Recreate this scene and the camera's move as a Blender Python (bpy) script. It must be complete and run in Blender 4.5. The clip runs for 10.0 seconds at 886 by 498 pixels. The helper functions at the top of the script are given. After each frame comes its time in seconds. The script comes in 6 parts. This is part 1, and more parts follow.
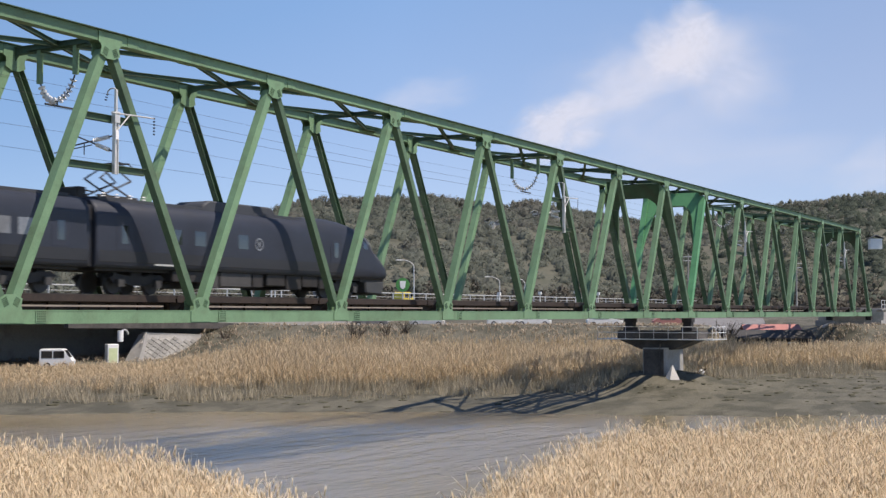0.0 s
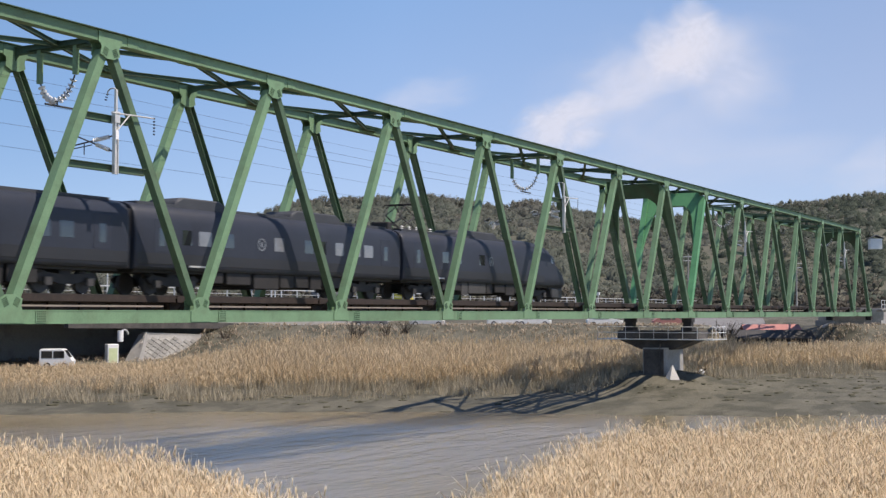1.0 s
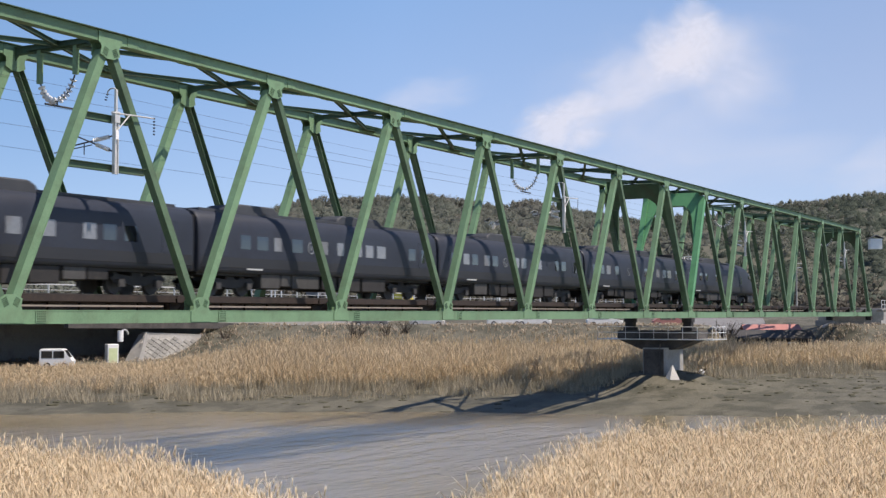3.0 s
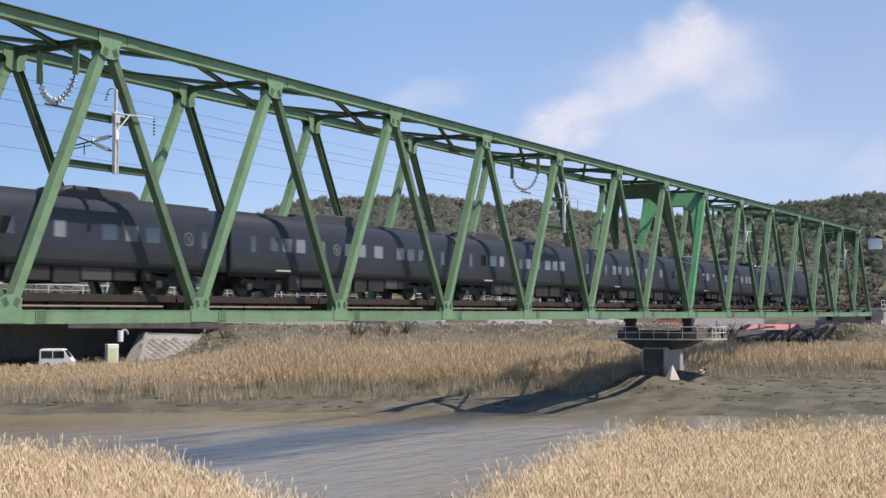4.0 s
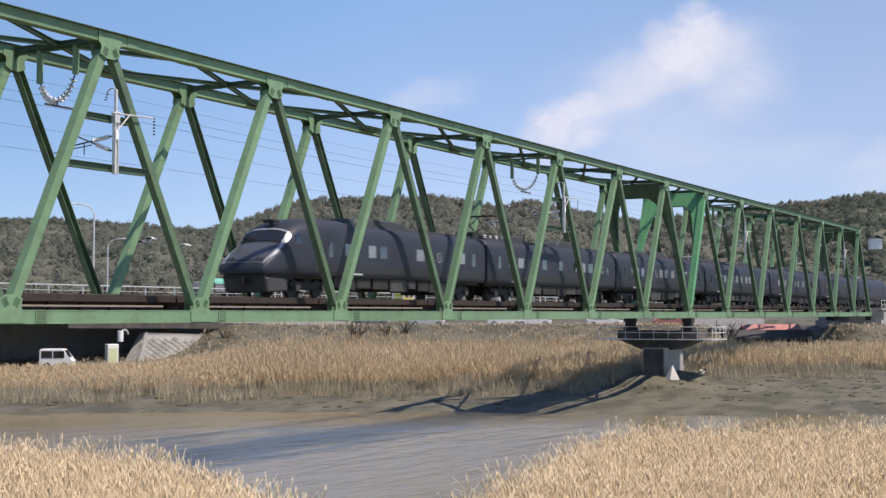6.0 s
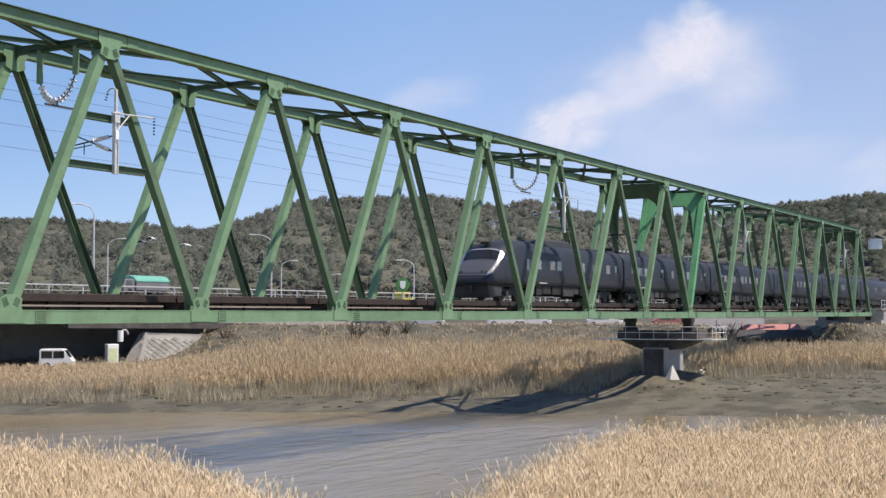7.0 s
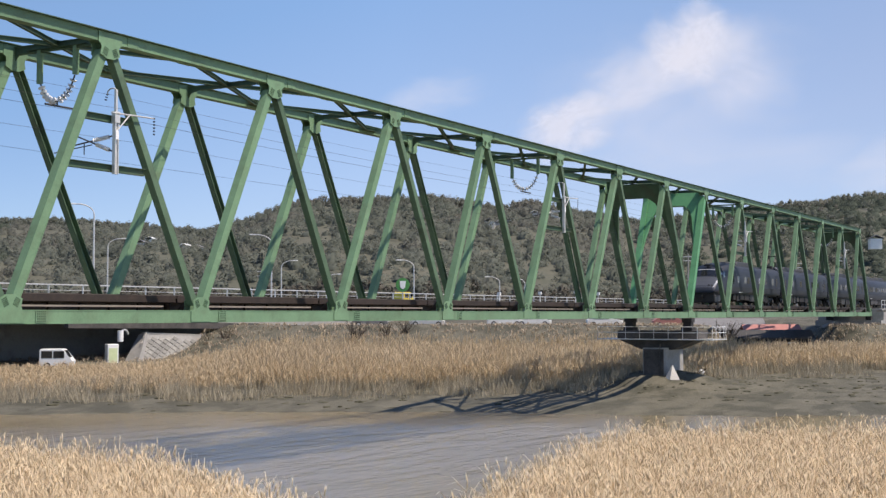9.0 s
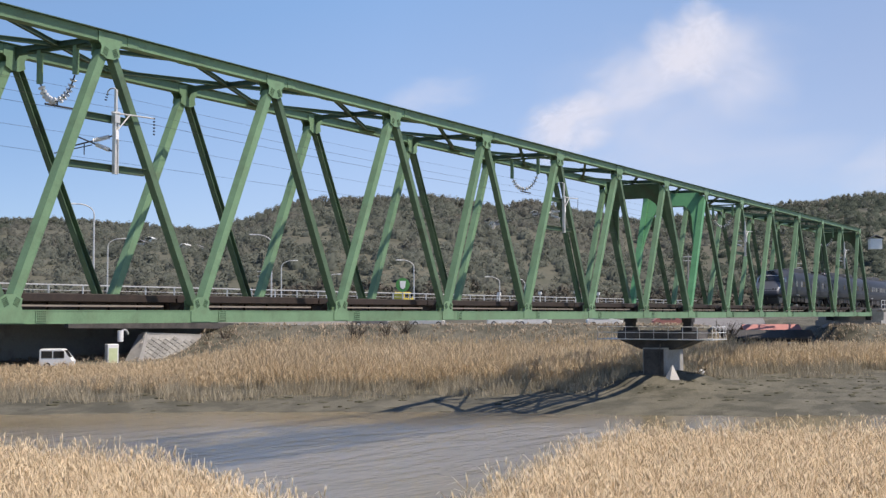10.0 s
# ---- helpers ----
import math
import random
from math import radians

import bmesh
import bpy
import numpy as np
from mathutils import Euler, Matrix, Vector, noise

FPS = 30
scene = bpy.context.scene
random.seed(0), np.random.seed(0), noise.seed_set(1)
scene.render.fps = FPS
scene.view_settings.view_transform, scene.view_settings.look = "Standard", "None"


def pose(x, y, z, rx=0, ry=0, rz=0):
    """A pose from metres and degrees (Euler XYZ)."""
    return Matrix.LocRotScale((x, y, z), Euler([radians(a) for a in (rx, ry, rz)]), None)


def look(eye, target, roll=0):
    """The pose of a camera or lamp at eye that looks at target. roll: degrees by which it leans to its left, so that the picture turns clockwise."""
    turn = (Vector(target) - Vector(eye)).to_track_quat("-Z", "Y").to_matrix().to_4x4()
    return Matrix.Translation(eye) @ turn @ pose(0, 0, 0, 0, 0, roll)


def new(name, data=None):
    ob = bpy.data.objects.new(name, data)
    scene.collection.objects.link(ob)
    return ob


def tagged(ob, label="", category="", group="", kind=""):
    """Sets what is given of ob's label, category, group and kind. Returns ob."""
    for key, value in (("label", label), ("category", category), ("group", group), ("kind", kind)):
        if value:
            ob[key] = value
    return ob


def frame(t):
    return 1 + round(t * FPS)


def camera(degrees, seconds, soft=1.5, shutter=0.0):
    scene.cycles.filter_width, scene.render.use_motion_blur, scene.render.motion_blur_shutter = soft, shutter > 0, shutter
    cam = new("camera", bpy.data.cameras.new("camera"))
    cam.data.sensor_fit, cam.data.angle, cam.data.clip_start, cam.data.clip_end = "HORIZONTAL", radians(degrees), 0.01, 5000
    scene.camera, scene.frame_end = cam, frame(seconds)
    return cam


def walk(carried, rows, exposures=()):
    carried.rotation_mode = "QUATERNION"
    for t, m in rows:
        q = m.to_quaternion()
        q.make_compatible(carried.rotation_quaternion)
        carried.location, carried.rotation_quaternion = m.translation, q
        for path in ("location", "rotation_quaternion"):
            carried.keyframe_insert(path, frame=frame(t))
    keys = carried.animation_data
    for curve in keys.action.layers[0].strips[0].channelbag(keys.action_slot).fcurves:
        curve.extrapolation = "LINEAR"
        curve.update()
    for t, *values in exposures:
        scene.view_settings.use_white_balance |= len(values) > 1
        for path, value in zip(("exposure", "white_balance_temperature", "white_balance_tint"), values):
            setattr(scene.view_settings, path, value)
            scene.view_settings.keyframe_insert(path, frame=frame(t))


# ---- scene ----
cam = camera(37.121, 10.0, soft=1.4, shutter=0.25)
EYE = (-30.942, -34.043, 0.128)
STAND = pose(*EYE, 92.785, 0.0, -60.753)
walk(cam, [(0.0, STAND), (10.0, STAND)], exposures=[(0.0, 0.06, 6870, 16), (5.0, 0.14, 6870, 16), (7.5, 0.15, 6870, 16), (10.0, 0.09, 6870, 16)])

# ---- light ----
SUN = Vector((0.12, -1.0, 1.80)).normalized()
world = bpy.data.worlds.new("sky")
scene.world = world
world.use_nodes = True
wn = world.node_tree
sky = wn.nodes.new("ShaderNodeTexSky")
sky.sky_type = "NISHITA"
sky.sun_disc = False
sky.sun_elevation = math.asin(SUN.z)
sky.sun_rotation = math.atan2(SUN.x, SUN.y)
sky.altitude = 3000
sky.air_density, sky.dust_density, sky.ozone_density = 1.0, 0.2, 3.6
wn.links.new(sky.outputs[0], wn.nodes["Background"].inputs[0])
wn.nodes["Background"].inputs[1].default_value = 0.158
sun_data = bpy.data.lights.new("sun", "SUN")
sun_data.energy, sun_data.angle, sun_data.color = 5.0, radians(0.53), (1.0, 0.94, 0.84)
sun = new("sun", sun_data)
sun.matrix_world = look(SUN * 100, (0, 0, 0))


# ---- materials ----
def material(name, dark, light, rough=0.6, scale=3.0, fine=40.0, metal=0.0, bump=0.02, per_piece=0.0, spec=0.5,
             stretch=(1, 1, 1), dirt=None, dirt_amount=0.0, dirt_scale=1.0, coord="Object", piece="object", dirt_range=(0.5, 0.72), thin=0.0):
    """Two scales of noise between two colours, a fine relief, optional stains and a random shade per piece."""
    m = bpy.data.materials.new(name)
    m.use_nodes = True
    t, b = m.node_tree, m.node_tree.nodes["Principled BSDF"]

    def node(kind, **inputs):
        n = t.nodes.new(kind)
        for key, value in inputs.items():
            n.inputs[key].default_value = value
        return n

    co = t.nodes.new("ShaderNodeTexCoord")
    mp = node("ShaderNodeMapping", Scale=stretch)
    t.links.new(co.outputs[coord], mp.inputs[0])
    big = node("ShaderNodeTexNoise", Scale=scale, Detail=4.0, Roughness=0.6)
    small = node("ShaderNodeTexNoise", Scale=fine, Detail=3.0, Roughness=0.6)
    for n in (big, small):
        t.links.new(mp.outputs[0], n.inputs[0])
    add = t.nodes.new("ShaderNodeMath")
    add.operation = "MULTIPLY_ADD"
    add.inputs[1].default_value = 0.45
    t.links.new(small.outputs[0], add.inputs[0])
    half = t.nodes.new("ShaderNodeMath")
    half.operation = "MULTIPLY"
    half.inputs[1].default_value = 0.55
    t.links.new(big.outputs[0], half.inputs[0])
    t.links.new(half.outputs[0], add.inputs[2])
    ramp = t.nodes.new("ShaderNodeValToRGB")
    ramp.color_ramp.elements[0].position, ramp.color_ramp.elements[1].position = 0.33, 0.67
    ramp.color_ramp.elements[0].color, ramp.color_ramp.elements[1].color = (*dark, 1), (*light, 1)
    t.links.new(add.outputs[0], ramp.inputs[0])
    colour = ramp.outputs[0]
    if dirt:
        spots = node("ShaderNodeTexNoise", Scale=dirt_scale, Detail=6.0, Roughness=0.65)
        t.links.new(mp.outputs[0], spots.inputs[0])
        sharp = t.nodes.new("ShaderNodeMapRange")
        sharp.inputs[1].default_value, sharp.inputs[2].default_value = dirt_range
        sharp.inputs[4].default_value = dirt_amount
        t.links.new(spots.outputs[0], sharp.inputs[0])
        mix = t.nodes.new("ShaderNodeMix")
        mix.data_type = "RGBA"
        t.links.new(sharp.outputs[0], mix.inputs[0])
        t.links.new(colour, mix.inputs[6])
        mix.inputs[7].default_value = (*dirt, 1)
        colour = mix.outputs[2]
    if per_piece:
        hsv = t.nodes.new("ShaderNodeHueSaturation")
        if piece == "object":
            src = t.nodes.new("ShaderNodeObjectInfo").outputs["Random"]
        else:
            src = t.nodes.new("ShaderNodeNewGeometry").outputs["Random Per Island"]
        rng = t.nodes.new("ShaderNodeMapRange")
        rng.inputs[3].default_value, rng.inputs[4].default_value = 1 - per_piece, 1 + per_piece
        t.links.new(src, rng.inputs[0])
        t.links.new(rng.outputs[0], hsv.inputs["Value"])
        t.links.new(colour, hsv.inputs["Color"])
        colour = hsv.outputs[0]
    t.links.new(colour, b.inputs["Base Color"])
    b.inputs["Roughness"].default_value, b.inputs["Metallic"].default_value = rough, metal
    b.inputs["Specular IOR Level"].default_value = spec
    if bump:
        bp = node("ShaderNodeBump", Strength=0.6, Distance=bump)
        t.links.new(add.outputs[0], bp.inputs["Height"])
        t.links.new(bp.outputs[0], b.inputs["Normal"])
    if thin:
        # light that passes through thin leaves and stems
        through_leaf = t.nodes.new("ShaderNodeBsdfTranslucent")
        t.links.new(colour, through_leaf.inputs[0])
        both = node("ShaderNodeMixShader", Fac=thin)
        t.links.new(b.outputs[0], both.inputs[1])
        t.links.new(through_leaf.outputs[0], both.inputs[2])
        t.links.new(both.outputs[0], t.nodes["Material Output"].inputs[0])
    return m


GREEN = material("green_bridge_paint", (0.13, 0.228, 0.132), (0.182, 0.305, 0.178), 0.55, 0.7, 14, bump=0.004, spec=0.3,
                 dirt=(0.10, 0.12, 0.07), dirt_amount=0.55, dirt_scale=0.9, per_piece=0.10)
# darker copy of the bridge green: wear plus the falling diagonals' shade in its colour
GREEN_SHADED = material("worn_shaded_green_paint", (0.075, 0.128, 0.08), (0.12, 0.19, 0.115), 0.6, 0.8, 16, bump=0.004, spec=0.25,
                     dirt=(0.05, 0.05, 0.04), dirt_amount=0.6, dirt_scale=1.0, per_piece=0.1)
GREEN_FRESH = material("brighter_green_paint", (0.09, 0.27, 0.13), (0.13, 0.36, 0.17), 0.45, 0.9, 16, bump=0.004,
                       dirt=(0.07, 0.15, 0.08), dirt_amount=0.5, dirt_scale=1.2)
# dull green for bracing and small parts; shade of bracing and portals is in it
GREEN_DULL = material("dull_shaded_green_paint", (0.05, 0.09, 0.054), (0.085, 0.145, 0.085), 0.65, 0.9, 16, bump=0.004, spec=0.3,
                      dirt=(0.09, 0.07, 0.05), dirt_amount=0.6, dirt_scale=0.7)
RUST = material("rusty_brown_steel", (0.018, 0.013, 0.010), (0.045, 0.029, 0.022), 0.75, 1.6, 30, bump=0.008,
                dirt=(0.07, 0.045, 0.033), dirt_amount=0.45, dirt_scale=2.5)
# pale tone that paints the sunlit line along the floor steel
STRAW_STEEL = material("sunlit_pale_steel", (0.22, 0.18, 0.145), (0.34, 0.28, 0.23), 0.6, 1.2, 20, bump=0.002)
RAIL_STEEL = material("rail_steel", (0.10, 0.075, 0.06), (0.2, 0.16, 0.13), 0.4, 3, 60, metal=0.6, bump=0.002)
SLEEPER = material("tarred_timber", (0.02, 0.016, 0.013), (0.055, 0.043, 0.034), 0.85, 4, 50, stretch=(1, 0.15, 1), bump=0.01)
# dark concrete whose colour carries both stain and shade
CONCRETE_DARK = material("stained_and_shaded_concrete", (0.035, 0.032, 0.03), (0.10, 0.092, 0.085), 0.9, 0.7, 9, bump=0.01,
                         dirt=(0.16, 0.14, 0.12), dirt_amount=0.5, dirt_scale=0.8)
CONCRETE = material("weathered_concrete", (0.26, 0.25, 0.235), (0.40, 0.39, 0.365), 0.85, 0.5, 9, bump=0.01,
                    dirt=(0.13, 0.12, 0.10), dirt_amount=0.7, dirt_scale=0.5)
STONE = material("grey_wall_stone", (0.22, 0.21, 0.185), (0.36, 0.345, 0.31), 0.9, 2.0, 20, bump=0.02, per_piece=0.25)
GALV = material("galvanised_steel", (0.5, 0.5, 0.49), (0.68, 0.68, 0.66), 0.45, 3, 50, metal=0.3, bump=0.002)
WHITE = material("white_paint", (0.72, 0.72, 0.70), (0.84, 0.84, 0.82), 0.4, 2, 30, bump=0.001)
PORCELAIN = material("white_porcelain", (0.75, 0.74, 0.72), (0.86, 0.86, 0.85), 0.15, 5, 50, bump=0)
BROWN_PORCELAIN = material("dark_porcelain", (0.03, 0.025, 0.022), (0.06, 0.05, 0.045), 0.2, 5, 50, bump=0)
WIRE = material("dark_copper_wire", (0.05, 0.05, 0.05), (0.10, 0.10, 0.10), 0.5, 5, 50, metal=0.4, bump=0)
BLACK = material("black_rubber", (0.012, 0.012, 0.013), (0.03, 0.03, 0.032), 0.7, 5, 50, bump=0.002)
TRAIN_GREY = material("dark_grey_train_paint", (0.024, 0.0285, 0.042), (0.032, 0.038, 0.054), 0.5, 0.6, 12, metal=0.0, bump=0, spec=0.35,
                      dirt=(0.022, 0.022, 0.026), dirt_amount=0.4, dirt_scale=1.0)
TRAIN_LOW = material("darker_grey_skirt_paint", (0.019, 0.021, 0.026), (0.026, 0.028, 0.034), 0.55, 0.8, 14, metal=0.0, bump=0,
                     dirt=(0.026, 0.025, 0.025), dirt_amount=0.4, dirt_scale=1.5)
TRAIN_ROOF = material("grey_train_roof", (0.032, 0.036, 0.045), (0.055, 0.06, 0.07), 0.65, 0.8, 12, bump=0.002)
BRIGHT_TRIM = material("polished_silver_trim", (0.55, 0.56, 0.58), (0.68, 0.69, 0.71), 0.25, 1.0, 12, metal=0.6, bump=0)
SKIRT = material("grey_skirt_paint", (0.034, 0.035, 0.037), (0.055, 0.055, 0.056), 0.55, 1.0, 12, bump=0)
NOSE_SILVER = material("dark_silver_nose_paint", (0.13, 0.138, 0.158), (0.17, 0.18, 0.2), 0.32, 1.0, 12, metal=0.6, bump=0)
GLASS = material("dark_train_window", (0.012, 0.014, 0.017), (0.02, 0.022, 0.026), 0.06, 2, 10, bump=0, spec=1.0)
BLIND = material("window_with_pale_blind", (0.14, 0.148, 0.165), (0.20, 0.21, 0.23), 0.2, 2, 10, bump=0, spec=0.8)
UNDER = material("black_underframe", (0.012, 0.011, 0.011), (0.035, 0.031, 0.029), 0.7, 2, 30, bump=0.004)
UNDER_BOX = material("grey_equipment_box", (0.034, 0.032, 0.031), (0.075, 0.071, 0.068), 0.65, 2, 30, bump=0.003)
MUD = material("river_mud_and_ground", (0.084, 0.079, 0.054), (0.145, 0.132, 0.094), 0.75, 0.45, 5.0, bump=0.35, stretch=(0.8, 1.25, 1),
               dirt=(0.055, 0.052, 0.032), dirt_amount=0.9, dirt_scale=0.4, dirt_range=(0.45, 0.58))
REED = material("dry_reed_straw", (0.52, 0.405, 0.26), (0.75, 0.62, 0.43), 0.7, 0.25, 4, bump=0, per_piece=0.24, piece="island", thin=0.25)
FAR_REED = material("orange_dry_reed_straw", (0.50, 0.385, 0.24), (0.69, 0.56, 0.375), 0.75, 0.10, 2, bump=0, per_piece=0.16, piece="island", thin=0.3)
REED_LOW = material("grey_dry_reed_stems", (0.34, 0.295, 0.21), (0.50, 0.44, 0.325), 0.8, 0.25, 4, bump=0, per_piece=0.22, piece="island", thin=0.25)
PLUME = material("pale_reed_plume", (0.62, 0.50, 0.33), (0.82, 0.70, 0.51), 0.8, 0.3, 6, bump=0, per_piece=0.22, piece="island", thin=0.25)
SCRUB = material("dry_grass_on_the_bank", (0.35, 0.285, 0.21), (0.54, 0.45, 0.34), 0.85, 0.3, 5, bump=0, per_piece=0.2, piece="island", thin=0.2)
TWIG = material("bare_brown_twigs", (0.05, 0.037, 0.026), (0.11, 0.085, 0.06), 0.9, 1, 8, bump=0)
# winter leaf colours, raised and flattened to hold the haze of distance
LEAF = material("hazy_hill_foliage", (0.125, 0.142, 0.118), (0.205, 0.22, 0.188), 0.95, 0.03, 0.5, bump=0, per_piece=0.04, piece="island", spec=0.03,
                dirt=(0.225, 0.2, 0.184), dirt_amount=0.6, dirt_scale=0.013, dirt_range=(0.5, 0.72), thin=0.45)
# canopy sheet in matching tones, with the same haze painted in
CANOPY = material("hazy_hill_canopy", (0.12, 0.135, 0.11), (0.19, 0.2, 0.17), 0.95, 0.03, 0.5, bump=0.3, spec=0.03,
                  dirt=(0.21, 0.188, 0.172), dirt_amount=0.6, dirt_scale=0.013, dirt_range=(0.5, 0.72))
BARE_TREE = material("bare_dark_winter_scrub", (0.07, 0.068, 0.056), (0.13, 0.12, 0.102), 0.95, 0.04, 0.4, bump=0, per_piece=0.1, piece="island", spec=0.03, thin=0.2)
WEED = material("dark_weedy_mud", (0.05, 0.05, 0.03), (0.11, 0.1, 0.064), 0.9, 0.8, 9, bump=0.03)
EVERGREEN = material("evergreen_foliage", (0.07, 0.088, 0.07), (0.13, 0.15, 0.122), 0.95, 0.03, 0.5, bump=0, per_piece=0.04, piece="island", spec=0.03, thin=0.4)
FOREST_FLOOR = material("forest_floor", (0.07, 0.075, 0.05), (0.12, 0.115, 0.085), 0.9, 0.03, 0.5, bump=0)
ASPHALT = material("asphalt", (0.04, 0.04, 0.042), (0.065, 0.065, 0.066), 0.85, 0.8, 30, bump=0.004)
ROOF_RED = material("faded_red_roof_sheet", (0.38, 0.16, 0.14), (0.48, 0.22, 0.19), 0.6, 1, 12, bump=0.003)
ROOF_GREY = material("grey_roof_tile", (0.13, 0.13, 0.135), (0.22, 0.22, 0.225), 0.7, 1, 12, bump=0.01)
PLASTER = material("cream_house_plaster", (0.5, 0.47, 0.42), (0.68, 0.65, 0.6), 0.8, 0.4, 8, bump=0.003)
TEAL = material("teal_shed_sheet", (0.10, 0.34, 0.27), (0.15, 0.42, 0.34), 0.6, 1, 12, bump=0.003)
SIGN_GREEN = material("green_sign_paint", (0.05, 0.22, 0.05), (0.09, 0.30, 0.08), 0.5, 2, 20, bump=0)
YELLOW = material("yellow_paint", (0.72, 0.55, 0.05), (0.8, 0.64, 0.1), 0.5, 2, 20, bump=0)
LIME = material("pale_lime_paint", (0.55, 0.62, 0.33), (0.66, 0.72, 0.45), 0.6, 2, 20, bump=0)


def water_material():
    m = bpy.data.materials.new("brown_tidal_water")
    m.use_nodes = True
    t, b = m.node_tree, m.node_tree.nodes["Principled BSDF"]
    # silty water scatters the sun beneath its surface
    b.subsurface_method = "BURLEY"
    b.inputs["Subsurface Weight"].default_value = 1.0
    b.inputs["Subsurface Radius"].default_value = (1.0, 1.0, 0.9)
    b.inputs["Subsurface Scale"].default_value = 1.8
    b.inputs["Base Color"].default_value = (0.20, 0.163, 0.10, 1)
    b.inputs["Roughness"].default_value = 0.14
    b.inputs["Specular IOR Level"].default_value = 0.6
    b.inputs["IOR"].default_value = 1.33
    co = t.nodes.new("ShaderNodeTexCoord")
    mp = t.nodes.new("ShaderNodeMapping")
    mp.inputs["Rotation"].default_value = (0, 0, radians(29))
    mp.inputs["Scale"].default_value = (0.55, 1.6, 1)
    t.links.new(co.outputs["Object"], mp.inputs[0])
    height = None
    for size, amount in ((0.5, 1.0), (2.2, 0.35)):
        n = t.nodes.new("ShaderNodeTexNoise")
        n.inputs["Scale"].default_value, n.inputs["Detail"].default_value = size, 4.0
        t.links.new(mp.outputs[0], n.inputs[0])
        k = t.nodes.new("ShaderNodeMath")
        k.operation = "MULTIPLY_ADD"
        k.inputs[1].default_value = amount
        t.links.new(n.outputs[0], k.inputs[0])
        if height:
            t.links.new(height, k.inputs[2])
        height = k.outputs[0]
    bp = t.nodes.new("ShaderNodeBump")
    bp.inputs["Strength"].default_value, bp.inputs["Distance"].default_value = 0.7, 0.19
    t.links.new(height, bp.inputs["Height"])
    # sheltered, calmer water along the far bank, with an uneven edge
    along = t.nodes.new("ShaderNodeVectorMath")
    along.operation = "DOT_PRODUCT"
    along.inputs[1].default_value = (0.8725, 0.4886, 0)
    t.links.new(co.outputs["Object"], along.inputs[0])
    uneven = t.nodes.new("ShaderNodeTexNoise")
    uneven.inputs["Scale"].default_value = 0.07
    t.links.new(mp.outputs[0], uneven.inputs[0])
    shift = t.nodes.new("ShaderNodeMath")
    shift.operation = "MULTIPLY_ADD"
    shift.inputs[1].default_value = 18.0
    t.links.new(uneven.outputs[0], shift.inputs[0])
    t.links.new(along.outputs["Value"], shift.inputs[2])
    calm = t.nodes.new("ShaderNodeMapRange")
    calm.inputs[1].default_value, calm.inputs[2].default_value = 39.0, 46.0
    calm.inputs[3].default_value, calm.inputs[4].default_value = 0.7, 0.12
    t.links.new(shift.outputs[0], calm.inputs[0])
    t.links.new(calm.outputs[0], bp.inputs["Strength"])
    t.links.new(bp.outputs[0], b.inputs["Normal"])
    return m


WATER = water_material()


# ---- mesh tools ----
def solid(bm, m, size):
    """A box of that size at the pose m."""
    bmesh.ops.create_cube(bm, size=1.0, matrix=m @ Matrix.Diagonal((*size, 1)))


def block(bm, lo, hi):
    c = [(a + b) / 2 for a, b in zip(lo, hi)]
    solid(bm, Matrix.Translation(c), [abs(b - a) for a, b in zip(lo, hi)])


def bar(bm, a, b, width, depth, side=(0, 1, 0)):
    """A box from a to b; depth runs along side, width square to it."""
    a, b, side = Vector(a), Vector(b), Vector(side)
    x = (b - a).normalized()
    z = x.cross(side).normalized()
    y = z.cross(x)
    m = Matrix((x, y, z)).transposed().to_4x4()
    m.translation = (a + b) / 2
    solid(bm, m, ((b - a).length, depth, width))


def rod(bm, a, b, r, r2=None, sides=8):
    a, b = Vector(a), Vector(b)
    d = b - a
    m = Matrix.Translation((a + b) / 2) @ d.to_track_quat("Z", "Y").to_matrix().to_4x4()
    bmesh.ops.create_cone(bm, cap_ends=True, segments=sides, radius1=r, radius2=r if r2 is None else r2, depth=d.length, matrix=m)


def profile(bm, points, y0, y1, axis="y"):
    """A closed outline of (u, v) pushed from y0 to y1."""
    def at(u, v, w):
        return {"y": (u, w, v), "x": (w, u, v), "z": (u, v, w)}[axis]
    a = [bm.verts.new(at(u, v, y0)) for u, v in points]
    b = [bm.verts.new(at(u, v, y1)) for u, v in points]
    bm.faces.new(a)
    bm.faces.new(b[::-1])
    for i in range(len(points)):
        j = (i + 1) % len(points)
        bm.faces.new((a[j], a[i], b[i], b[j]))


def mesh_of(name, bm, mat, smooth=False):
    bmesh.ops.recalc_face_normals(bm, faces=bm.faces)
    me = bpy.data.meshes.new(name)
    bm.to_mesh(me)
    bm.free()
    me.materials.append(mat)
    if smooth:
        me.polygons.foreach_set("use_smooth", [True] * len(me.polygons))
    return me


def part(name, bm, mat, parent=None, label="", smooth=False, bevel=0.0):
    if bevel:
        bmesh.ops.bevel(bm, geom=bm.edges[:], offset=bevel, segments=1, affect="EDGES")
    ob = new(name, mesh_of(name, bm, mat, smooth))
    ob.parent = parent
    if label:
        ob["label"] = label
    return ob


def thing(name, label, category, group="", kind="", at=None):
    ob = new(name)
    ob.empty_display_size = 0.3
    if at is not None:
        ob.matrix_basis = at
    return tagged(ob, label, category, group, kind)


